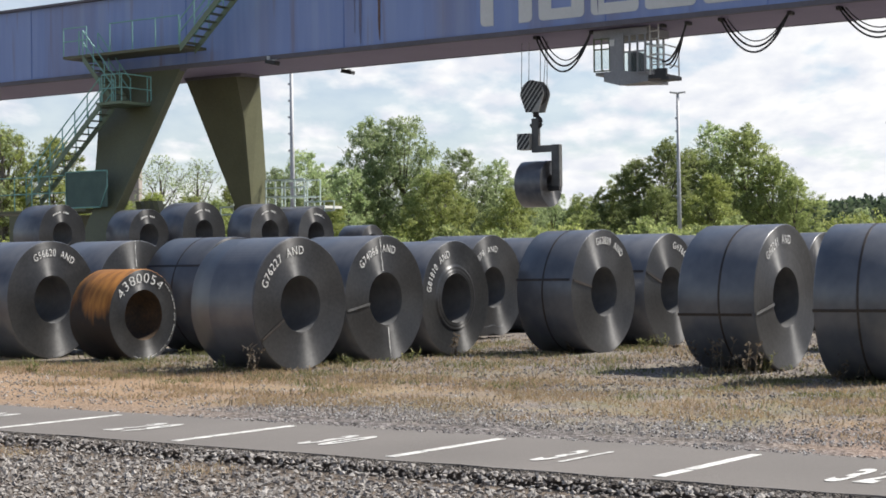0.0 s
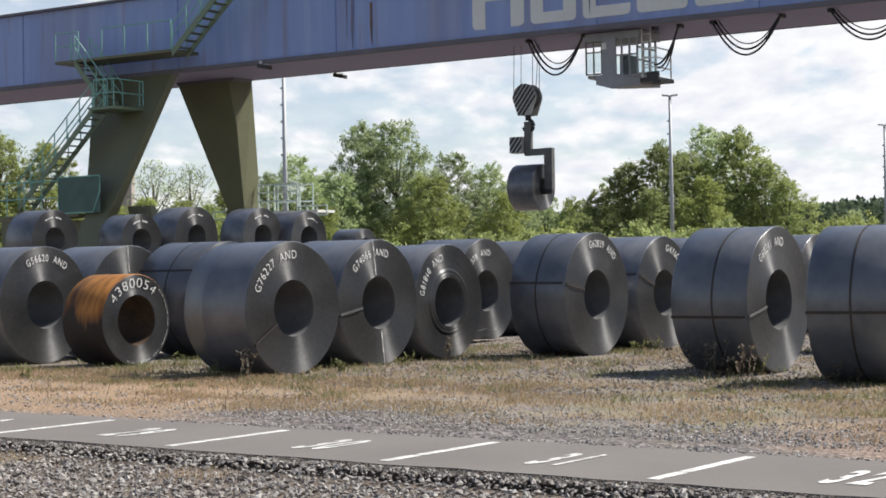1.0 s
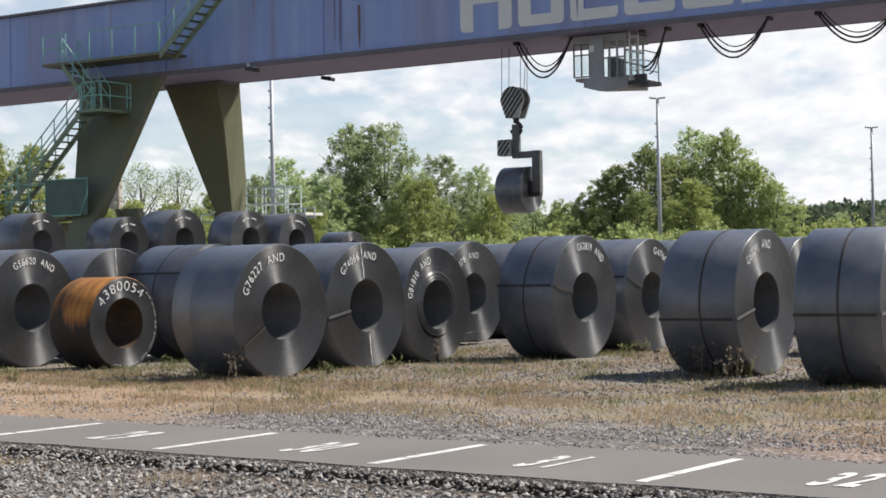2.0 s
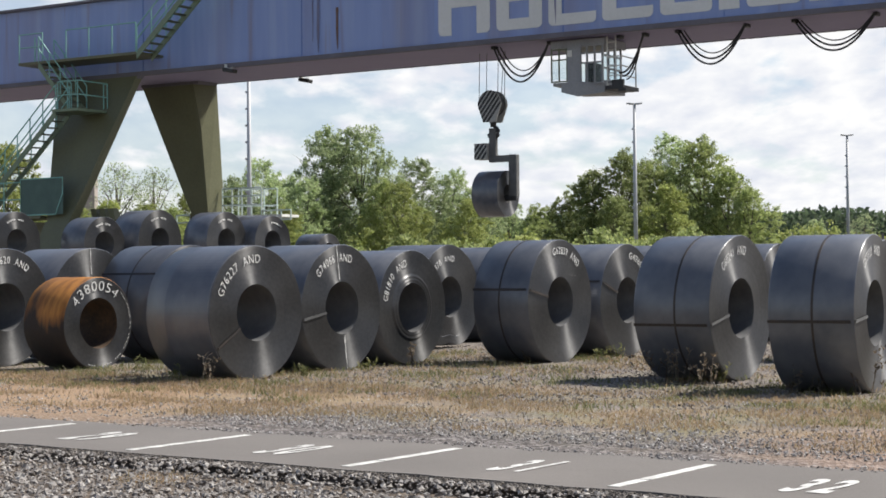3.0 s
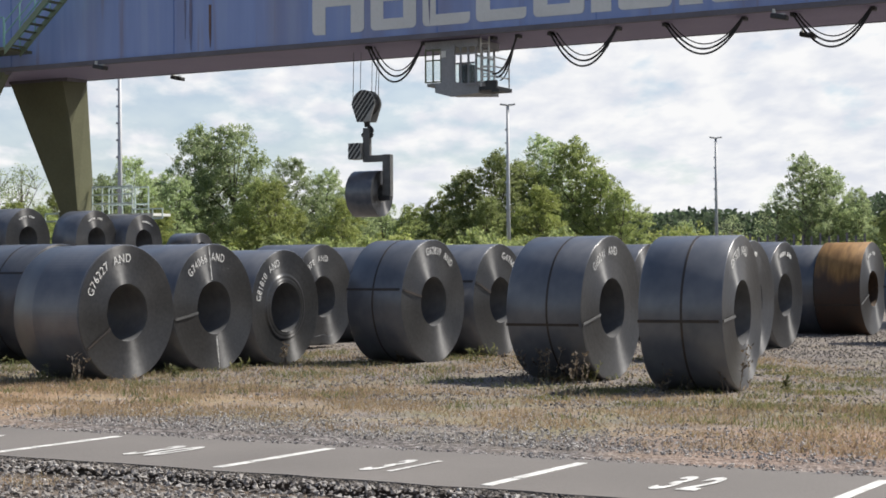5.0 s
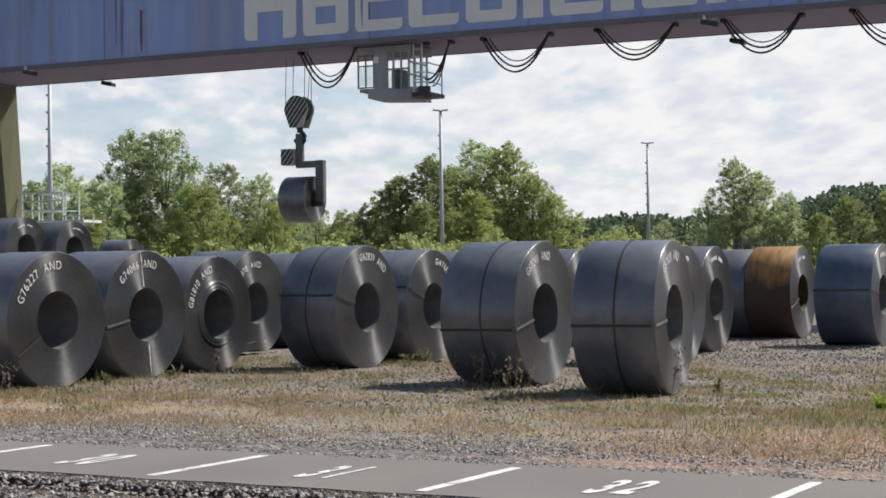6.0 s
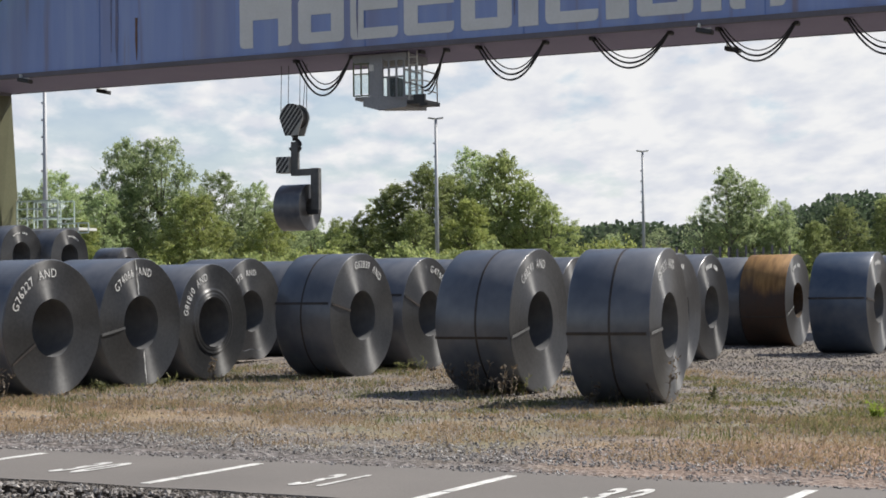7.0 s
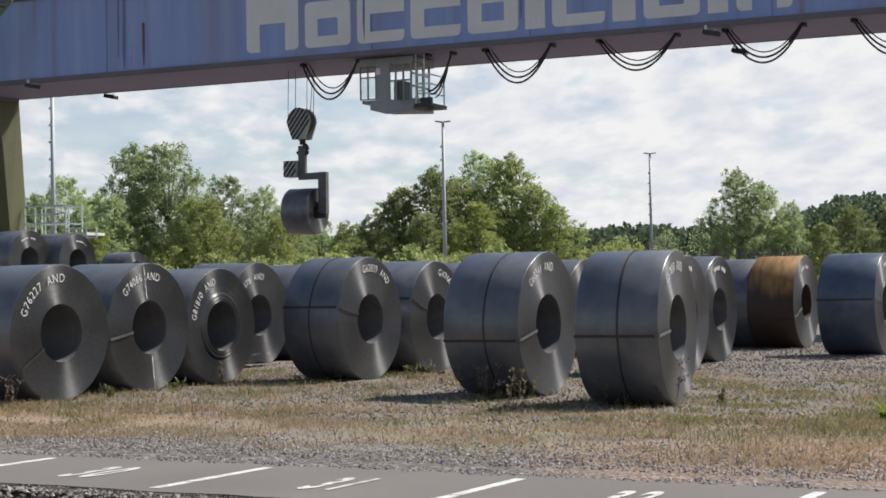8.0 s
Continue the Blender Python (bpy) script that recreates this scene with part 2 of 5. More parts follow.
def leaf_material(name, a, b_, c):
    """Leaves: colour from clump to clump, some light coming through."""
    m = bpy.data.materials.new(name)
    m.use_nodes = True
    n, l = m.node_tree.nodes, m.node_tree.links
    p = n["Principled BSDF"]
    geo, ramp, oi, hs, mr = n.new("ShaderNodeNewGeometry"), n.new("ShaderNodeValToRGB"), n.new("ShaderNodeObjectInfo"), n.new("ShaderNodeHueSaturation"), n.new("ShaderNodeMapRange")
    ramp.color_ramp.elements[0].color, ramp.color_ramp.elements[1].color = (*a, 1), (*c, 1)
    e = ramp.color_ramp.elements.new(0.55)
    e.color = (*b_, 1)
    l.new(geo.outputs["Random Per Island"], ramp.inputs[0])
    mr.inputs["To Min"].default_value, mr.inputs["To Max"].default_value = 0.75, 1.25
    l.new(oi.outputs["Random"], mr.inputs[0])
    l.new(mr.outputs[0], hs.inputs["Value"])
    l.new(ramp.outputs[0], hs.inputs["Color"])
    l.new(hs.outputs[0], p.inputs["Base Color"])
    p.inputs["Roughness"].default_value = 0.6
    tr, mix = n.new("ShaderNodeBsdfTranslucent"), n.new("ShaderNodeMixShader")
    l.new(hs.outputs[0], tr.inputs["Color"])
    mix.inputs[0].default_value = 0.58
    l.new(p.outputs[0], mix.inputs[1])
    l.new(tr.outputs[0], mix.inputs[2])
    l.new(mix.outputs[0], n["Material Output"].inputs["Surface"])
    return m


LEAF_GREEN = leaf_material("green_leaves", (0.19, 0.234, 0.091), (0.3, 0.355, 0.135), (0.463, 0.501, 0.209))
LEAF_OLIVE = leaf_material("grey_green_leaves", (0.23, 0.294, 0.145), (0.372, 0.446, 0.224), (0.57, 0.639, 0.35))
LEAF_LIME = leaf_material("fresh_leaves", (0.205, 0.245, 0.072), (0.316, 0.361, 0.113), (0.482, 0.502, 0.193))
LEAF_DARK = leaf_material("dark_woods", (0.055, 0.080, 0.050), (0.080, 0.115, 0.065), (0.12, 0.155, 0.085))
STRAW = leaf_material("dry_grass", (0.28, 0.195, 0.115), (0.40, 0.29, 0.18), (0.31, 0.26, 0.14))
WEED = leaf_material("weed_green", (0.10, 0.12, 0.045), (0.18, 0.19, 0.075), (0.28, 0.26, 0.13))
DRYWEED = leaf_material("dry_weed", (0.11, 0.085, 0.06), (0.19, 0.15, 0.11), (0.34, 0.30, 0.24))
MOSSY = leaf_material("mossy_grass", (0.13, 0.14, 0.045), (0.21, 0.205, 0.075), (0.29, 0.26, 0.12))
SPROUT = leaf_material("bright_weed", (0.20, 0.28, 0.03), (0.28, 0.36, 0.05), (0.36, 0.42, 0.10))


def stone_material(name, a, b_, c):
    m = bpy.data.materials.new(name)
    m.use_nodes = True
    n, l = m.node_tree.nodes, m.node_tree.links
    p = n["Principled BSDF"]
    geo, ramp = n.new("ShaderNodeNewGeometry"), n.new("ShaderNodeValToRGB")
    ramp.color_ramp.elements[0].color, ramp.color_ramp.elements[1].color = (*a, 1), (*c, 1)
    e = ramp.color_ramp.elements.new(0.5)
    e.color = (*b_, 1)
    l.new(geo.outputs["Random Per Island"], ramp.inputs[0])
    l.new(ramp.outputs[0], p.inputs["Base Color"])
    p.inputs["Roughness"].default_value = 0.8
    return m


STONE_DARK = stone_material("ballast_stone", (0.12, 0.102, 0.090), (0.21, 0.19, 0.172), (0.37, 0.345, 0.32))
SOIL = stone_material("soil_crumbs", (0.026, 0.021, 0.017), (0.07, 0.058, 0.048), (0.17, 0.145, 0.125))
STONE = stone_material("crushed_stone", (0.13, 0.118, 0.112), (0.225, 0.208, 0.198), (0.44, 0.42, 0.40))
STONE_DULL = stone_material("dull_crushed_stone", (0.080, 0.068, 0.063), (0.138, 0.121, 0.113), (0.27, 0.245, 0.23))

U, V = Vector((math.cos(radians(35)), -math.sin(radians(35)), 0)), Vector((math.sin(radians(35)), math.cos(radians(35)), 0))


def yard(a, b, z=0.0):
    """A place by its distance along and across the yard's grid."""
    p = U * a + V * b
    return Vector((p.x, p.y, z))


# ---------------------------------------------------------------- mesh helpers
def part(name, bm, mat, parent=None, label="", smooth=False):
    me = bpy.data.meshes.new(name)
    bm.normal_update()
    bm.to_mesh(me)
    bm.free()
    me.materials.append(mat)
    if smooth:
        me.polygons.foreach_set("use_smooth", [True] * len(me.polygons))
    ob = new(name, me)
    ob.parent = parent
    if label:
        ob["label"] = label
    return ob


def raw(name, verts, faces, mat, parent=None, smooth=False):
    me = bpy.data.meshes.new(name)
    me.from_pydata(verts, [], faces)
    me.materials.append(mat)
    if smooth:
        me.polygons.foreach_set("use_smooth", [True] * len(me.polygons))
    ob = new(name, me)
    ob.parent = parent
    return ob


def box(bm, c, s, m=None, bevel=0.0):
    """A box of size s about c; m turns it about c."""
    r = bmesh.ops.create_cube(bm, size=1.0)
    vs = r["verts"]
    mat = Matrix.Translation(c) @ (m or Matrix()) @ Matrix.Diagonal((*s, 1))
    bmesh.ops.transform(bm, matrix=mat, verts=vs)
    if bevel:
        es = list({e for v in vs for e in v.link_edges})
        bmesh.ops.bevel(bm, geom=es, offset=bevel, segments=1, affect="EDGES")
    return bm


def rod(bm, a, b, r, r2=None, seg=6):
    a, b = Vector(a), Vector(b)
    d = b - a
    q = d.to_track_quat("Z", "Y").to_matrix().to_4x4()
    bmesh.ops.create_cone(bm, cap_ends=True, segments=seg, radius1=r, radius2=r if r2 is None else r2, depth=d.length, matrix=Matrix.Translation((a + b) / 2) @ q)
    return bm


def prism(bm, quad_a, quad_b):
    """A solid between two outlines with the same number of corners."""
    va, vb = [bm.verts.new(p) for p in quad_a], [bm.verts.new(p) for p in quad_b]
    n = len(va)
    bm.faces.new(va[::-1])
    bm.faces.new(vb)
    for i in range(n):
        bm.faces.new((va[i], va[(i + 1) % n], vb[(i + 1) % n], vb[i]))
    bmesh.ops.recalc_face_normals(bm, faces=bm.faces)
    return bm


def tube(bm, pts, r, seg=6):
    pts = [Vector(p) for p in pts]
    rings = []
    for i, p in enumerate(pts):
        d = (pts[min(i + 1, len(pts) - 1)] - pts[max(i - 1, 0)]).normalized()
        q = d.to_track_quat("Z", "Y")
        rings.append([bm.verts.new(p + q @ Vector((r * math.cos(k * math.tau / seg), r * math.sin(k * math.tau / seg), 0))) for k in range(seg)])
    for a, b in zip(rings, rings[1:]):
        for k in range(seg):
            bm.faces.new((a[k], a[(k + 1) % seg], b[(k + 1) % seg], b[k]))
    bm.faces.new(rings[0][::-1])
    bm.faces.new(rings[-1])
    return bm


# ---------------------------------------------------------------- ground
def ground_material():
    m = bpy.data.materials.new("yard_ground")
    m.use_nodes = True
    n, l = m.node_tree.nodes, m.node_tree.links
    p = n["Principled BSDF"]
    p.inputs["Roughness"].default_value = 0.92
    co = n.new("ShaderNodeTexCoord")
    rot = n.new("ShaderNodeMapping")
    rot.inputs["Rotation"].default_value = (0, 0, radians(35))      # x along the strip, y across it
    l.new(co.outputs["Object"], rot.inputs[0])
    sep = n.new("ShaderNodeSeparateXYZ")
    l.new(rot.outputs[0], sep.inputs[0])

    def noise_at(scale, detail=5, rough=0.55):
        t = n.new("ShaderNodeTexNoise")
        t.inputs["Scale"].default_value, t.inputs["Detail"].default_value, t.inputs["Roughness"].default_value = scale, detail, rough
        l.new(rot.outputs[0], t.inputs["Vector"])
        return t.outputs[0]

    def ramp(src, stops):
        r = n.new("ShaderNodeValToRGB")
        el = r.color_ramp.elements
        while len(el) < len(stops):
            el.new(0.5)
        for e, (pos, c) in zip(el, stops):
            e.position, e.color = pos, (*c, 1) if len(c) == 3 else c
        l.new(src, r.inputs[0])
        return r.outputs[0]

    def mix(f, a, b):
        x = n.new("ShaderNodeMix")
        x.data_type = "RGBA"
        l.new(f, x.inputs["Factor"])
        l.new(a, x.inputs["A"])
        l.new(b, x.inputs["B"])
        return x.outputs["Result"]

    def calc(op, a, b):
        x = n.new("ShaderNodeMath")
        x.operation, x.use_clamp = op, False
        for i, s in enumerate((a, b)):
            if isinstance(s, (int, float)):
                x.inputs[i].default_value = s
            else:
                l.new(s, x.inputs[i])
        return x.outputs[0]

    vor = n.new("ShaderNodeTexVoronoi")
    vor.inputs["Scale"].default_value = 24
    l.new(rot.outputs[0], vor.inputs["Vector"])
    gravel = ramp(vor.outputs["Color"], [(0.15, (0.074, 0.063, 0.058)), (0.5, (0.128, 0.112, 0.104)), (0.85, (0.24, 0.217, 0.204))])
    straw = ramp(noise_at(14, 6, 0.7), [(0.3, (0.155, 0.115, 0.073)), (0.5, (0.25, 0.188, 0.12)), (0.7, (0.34, 0.262, 0.175))])
    moss = ramp(noise_at(20, 6, 0.7), [(0.3, (0.14, 0.135, 0.065)), (0.7, (0.25, 0.23, 0.12))])
    sand = ramp(noise_at(9, 7, 0.7), [(0.3, (0.26, 0.168, 0.095)), (0.7, (0.36, 0.238, 0.142))])
    v_pos = calc("ADD", sep.outputs["Y"], calc("MULTIPLY", calc("SUBTRACT", noise_at(0.35, 3), 0.5), 3.2))
    scaled = calc("DIVIDE", v_pos, 40)
    grassy = ramp(scaled, [(0.0, (0, 0, 0)), (0.285, (0, 0, 0)), (0.325, (1, 1, 1)), (0.40, (1, 1, 1)), (0.46, (0.45, 0.45, 0.45)), (1.0, (0.25, 0.25, 0.25))])
    patch = ramp(noise_at(1.1, 6, 0.65), [(0.40, (0, 0, 0)), (0.58, (1, 1, 1))])
    patch2 = ramp(noise_at(0.8, 6, 0.65), [(0.46, (0, 0, 0)), (0.62, (1, 1, 1))])
    fac = calc("MULTIPLY", grassy, calc("ADD", calc("MULTIPLY", patch, 0.70), 0.16))
    u_pos = calc("ADD", sep.outputs["X"], calc("MULTIPLY", calc("SUBTRACT", noise_at(0.5, 3), 0.5), 4))
    sandy = ramp(calc("DIVIDE", calc("ADD", u_pos, 40), 40), [(0.66, (1, 1, 1)), (0.76, (0, 0, 0))])
    band = ramp(scaled, [(0.265, (0, 0, 0)), (0.29, (1, 1, 1)), (0.37, (1, 1, 1)), (0.41, (0, 0, 0))])
    c = mix(fac, gravel, straw)
    c = mix(calc("MULTIPLY", patch2, calc("MULTIPLY", grassy, 0.6)), c, moss)
    c = mix(calc("MULTIPLY", calc("MULTIPLY", sandy, band), 0.8), c, sand)
    pink = ramp(noise_at(7, 7, 0.7), [(0.3, (0.26, 0.162, 0.108)), (0.7, (0.38, 0.25, 0.175))])
    dusty = ramp(calc("DIVIDE", calc("ADD", u_pos, 40), 40), [(0.85, (0, 0, 0)), (0.91, (1, 1, 1))])
    verge = ramp(scaled, [(0.275, (0, 0, 0)), (0.295, (1, 1, 1)), (0.335, (1, 1, 1)), (0.37, (0, 0, 0))])
    c = mix(calc("MULTIPLY", calc("MULTIPLY", dusty, verge), 0.75), c, pink)
    soil = ramp(noise_at(8, 6, 0.7), [(0.3, (0.06, 0.045, 0.034)), (0.7, (0.19, 0.15, 0.115))])
    c = mix(ramp(scaled, [(0.0, (1, 1, 1)), (0.225, (1, 1, 1)), (0.235, (0, 0, 0))]), c, soil)
    l.new(c, p.inputs["Base Color"])
    bp = n.new("ShaderNodeBump")
    bp.inputs["Strength"].default_value, bp.inputs["Distance"].default_value = 0.6, 0.04
    l.new(calc("ADD", vor.outputs["Distance"], noise_at(30, 4)), bp.inputs["Height"])
    l.new(bp.outputs[0], p.inputs["Normal"])
    return m


def build_ground():
    # one sheet, fine near the yard and coarse towards the horizon
    xs = [-4000, -1500, -600, -250, -100, -50, -30] + [x * 0.5 for x in range(-40, 61)] + [35, 50, 100, 250, 600, 1500, 4000]
    ys = [-4000, -1500, -500, -100, -20, 0] + [4 + y * 0.5 for y in range(0, 73)] + [45, 55, 70, 100, 200, 400, 800, 1600, 4000]
    verts, faces = [], []
    for y in ys:
        for x in xs:
            b = V.x * x + V.y * y
            z = 0.0
            if abs(x) < 35 and 4 <= y <= 45:
                z = 0.035 * noise.noise(Vector((x * 0.8, y * 0.8, 0))) + 0.012 * noise.noise(Vector((x * 3, y * 3, 4)))
                if b < 11.2:
                    z = z * 0.3 - 0.06
            verts.append((x, y, z - 0.01))
    w = len(xs)
    for j in range(len(ys) - 1):
        for i in range(w - 1):
            a = j * w + i
            faces.append((a, a + 1, a + 1 + w, a + w))
    ob = raw("ground", verts, faces, ground_material(), smooth=True)
    tagged(ob, "stony yard ground with gravel, dry grass and sandy patches", "ground", kind="structure")


def strip_ribbon(name, edge_a, edge_b, a0, a1, z, depth, mat, label, cat, wob=0.02, seed=0):
    verts, faces = [], []
    n = 160
    for i in range(n + 1):
        a = a0 + (a1 - a0) * i / n
        w1 = wob * noise.noise(Vector((a * 2.3, seed, 0))) + wob * 0.6 * noise.noise(Vector((a * 8, seed, 3)))
        w2 = wob * noise.noise(Vector((a * 2.1, seed + 9, 0)))
        for b, zz in ((edge_a + w1, z - depth), (edge_a + w1 + 0.015, z), (edge_b + w2, z), (edge_b + w2 + 0.02, z - depth)):
            verts.append(yard(a, b, zz))
    for i in range(n):
        for k in range(3):
            q = i * 4 + k
            faces.append((q, q + 4, q + 5, q + 1))
    return tagged(raw(name, verts, faces, mat), label, cat, kind="structure")


def bay_number(text, a, b):
    """A worn painted number lying on the strip, its feet towards the rails."""
    number = tagged(new("bay_number"), "worn white painted bay number on the asphalt", "road marking", "bay markings")
    rr = random.Random(int(text))
    for k, ch in enumerate(text):
        cu = bpy.data.curves.new("digit", "FONT")
        cu.body, cu.size, cu.align_x, cu.resolution_u, cu.offset = ch, 1.0, "CENTER", 4, 0.028
        ob = new("digit_source", cu)
        me = bpy.data.meshes.new_from_object(ob.evaluated_get(bpy.context.evaluated_depsgraph_get()))
        bpy.data.objects.remove(ob)
        bm = bmesh.new()
        bm.from_mesh(me)
        bpy.data.meshes.remove(me)
        jx, jy = rr.uniform(-.01, .01), rr.uniform(-.02, .02)
        for v in bm.verts:
            x, y = v.co.x * DIGIT_W, (v.co.y / 0.72 - 0.5) * DIGIT_H
            v.co = yard(a + (k - 0.5) * DIGIT_STEP + x + jx, b + y + jy, 0.0112)
        part("digit", bm, MAT_ROADPAINT, number)


DIGIT_W, DIGIT_H, DIGIT_STEP = 0.28, 0.68, 0.185


def build_road():
    strip_ribbon("pavement", 9.18, 10.95, -40, 8, 0.006, 0.10, MAT_ASPHALT, "narrow grey asphalt strip with white bay markings", "path", 0.055)
    strip_ribbon("trim", 8.93, 9.19, -40, 8, -0.008, 0.06, MAT_DIRT, "dark crumbling soil along the broken asphalt edge", "soil edge", 0.09, 5)
    for i in range(-6, 6):
        a = -11.72 + 2.17 * i
        q = Matrix.Rotation(radians(55), 4, "Z")
        bm = bmesh.new()
        for lo, hi in ((-0.71, -0.31), (-0.285, 0.70)):
            box(bm, yard(a, 10.02, 0.0095) + q @ Vector(((lo + hi) / 2, 0, 0)), (hi - lo, 0.085, 0.003), q)
        tagged(part("bay_line", bm, MAT_ROADPAINT), "worn white painted line across the asphalt strip", "road marking", "bay markings")
        bay_number(str(29 + i), a + 1.12, 10.02)


def stone_mesh(seed, n=8):
    """Corners and faces of one small broken stone."""
    rr = random.Random(seed)
    v = [Vector((rr.uniform(.75, 1.1), 0, rr.uniform(-.1, .15))), Vector((-rr.uniform(.75, 1.1), rr.uniform(-.2, .2), 0)), Vector((rr.uniform(-.2, .2), rr.uniform(.6, 1), rr.uniform(-.1, .2))), Vector((rr.uniform(-.2, .2), -rr.uniform(.6, 1), rr.uniform(-.1, .2))), Vector((rr.uniform(-.3, .3), rr.uniform(-.3, .3), rr.uniform(.5, .8))), Vector((rr.uniform(-.3, .3), rr.uniform(-.3, .3), -.5))]
    f = [(0, 2, 4), (2, 1, 4), (1, 3, 4), (3, 0, 4), (2, 0, 5), (1, 2, 5), (3, 1, 5), (0, 3, 5)]
    return v, f


def scatter_stones(name, count, region, sizes, label, seed, keep=None, mat=None):
    rr = random.Random(seed)
    kinds = [stone_mesh(s) for s in range(12)]
    verts, faces = [], []
    made = 0
    while made < count:
        a, b = rr.uniform(*region[0]), rr.uniform(*region[1])
        p = yard(a, b)
        if p.y < 6 or abs(math.degrees(math.atan2(p.x - 0, p.y)) - 3) > 21:
            made += 0.2
            continue
        if keep and not keep(a, b, rr):
            made += 0.2
            continue
        made += 1
        s = sizes[0] + (sizes[1] - sizes[0]) * rr.random() ** 2
        q = Euler((rr.uniform(-.6, .6), rr.uniform(-.6, .6), rr.uniform(0, 6.28))).to_matrix()
        v, f = kinds[rr.randrange(12)]
        o = len(verts)
        base = p + Vector((0, 0, s * 0.25 - (max(0.008, 0.06 - max(0, b - 8.6) * 0.18) if b < 9.2 else -0.006 if b < 10.98 else 0.03 if b < 11.5 else 0.0)))
        verts.extend(base + (q @ x) * s for x in v)
        faces.extend((i + o, j + o, k + o) for i, j, k in f)
    return tagged(raw(name, verts, faces, mat or STONE), label, "gravel", kind="stuff")


def blades(name, spots, mat, label, cat, size, per, seed, lean=0.5, width=0.008, kind="stuff", spread=0.12):
    rr = random.Random(seed)
    verts, faces = [], []
    for p in spots:
        for _ in range(per):
            c = p + Vector((rr.gauss(0, spread), rr.gauss(0, spread), 0))
            h = size * rr.uniform(0.4, 1.2)
            d = Vector((rr.gauss(0, lean), rr.gauss(0, lean), 1)).normalized() * h
            t = rr.uniform(0, math.tau)
            s = Vector((math.cos(t), math.sin(t), 0)) * width * rr.uniform(0.6, 1.3)
            o = len(verts)
            mid = c + d * 0.55
            verts.extend((c - s, c + s, mid + s * 0.8, mid - s * 0.8, c + d + Vector((d.x, d.y, -0.25 * h)) * 0.35))
            faces.extend(((o, o + 1, o + 2, o + 3), (o + 3, o + 2, o + 4)))
    return tagged(raw(name, verts, faces, mat), label, cat, kind=kind)


build_ground()
build_road()


# ---------------------------------------------------------------- loose stones and growth
def gravel_patch(a, b, rr):
    """More stones where the growth is thin."""
    d = noise.noise(Vector((a * 0.45, b * 0.8, 3)))
    w = max(0.0, 1 - abs(b - 12.0) / 1.6) * (1.0 if a > -11.5 else 0.2)
    return rr.random() < (0.12 if a > -11.5 else 0.05) + 0.95 * w + 0.5 * max(0, d)


scatter_stones("soil_crumbs", 14000, ((-18, 1), (8.92, 9.19)), (0.006, 0.020), "dark soil crumbs along the asphalt edge", 7, mat=SOIL)
scatter_stones("ballast", 26000, ((-22, 2), (5.8, 9.06)), (0.008, 0.034), "grey crushed stone ballast beside the asphalt", 1, mat=STONE_DARK)
scatter_stones("gravel", 38000, ((-20, 3), (10.86, 16.5)), (0.005, 0.021), "loose grey gravel on the yard ground", 2, gravel_patch)
scatter_stones("gravel", 9000, ((-14, 6), (26, 38)), (0.010, 0.034), "loose grey gravel at the far side of the yard", 4, mat=STONE_DULL)
scatter_stones("gravel", 22000, ((-18, 8), (15, 27)), (0.008, 0.028), "loose grey gravel between the coils", 3, mat=STONE_DULL)


def grass_spots(count, region, seed, level, scale=0.6):
    rr = random.Random(seed)
    out = []
    tries = 0
    while len(out) < count and tries < count * 12:
        tries += 1
        a, b = rr.uniform(*region[0]), rr.uniform(*region[1])
        p = yard(a, b)
        if abs(math.degrees(math.atan2(p.x, p.y)) - 3) > 20.5:
            continue
        bare = 0.22 if -11.5 < a < -5 else 0.42 if a < -12 and b < 14.3 else 0.0          # the stony stretch in the middle
        if noise.noise(Vector((a * scale, b * scale * 1.3, seed))) > level + bare:
            out.append(p)
    return out


blades("dry_grass", grass_spots(4800, ((-20, 3), (12.0, 16.4)), 21, -0.25, 0.9), STRAW, "short dry straw-coloured grass", "grass", 0.065, 6, 31, 0.6, 0.004)
blades("dry_grass", grass_spots(2300, ((-18, 8), (15.5, 25)), 22, -0.15, 0.9), STRAW, "short dry straw-coloured grass", "grass", 0.08, 6, 32, 0.5, 0.005)
blades("dry_grass", grass_spots(900, ((-16, 0), (6.0, 8.3)), 25, 0.1, 0.9), STRAW, "short dry straw-coloured grass", "grass", 0.05, 7, 35, 0.7, 0.003)
blades("green_grass", grass_spots(1500, ((-20, 8), (13.6, 24)), 23, 0.05, 0.9), WEED, "low green grass tufts", "grass", 0.10, 8, 33, 0.5, 0.005)

blades("green_grass", grass_spots(1300, ((-8.5, 0.0), (15.0, 23)), 29, 0.0, 1.3), MOSSY, "low yellow-green grass and moss tufts", "grass", 0.06, 8, 39, 0.6, 0.005)
blades("dry_stalks", grass_spots(420, ((-20, 5), (11.6, 16.5)), 27, -0.4, 0.9), DRYWEED, "thin scattered dead stalks", "grass", 0.15, 2, 37, 0.25, 0.0035, spread=0.05)


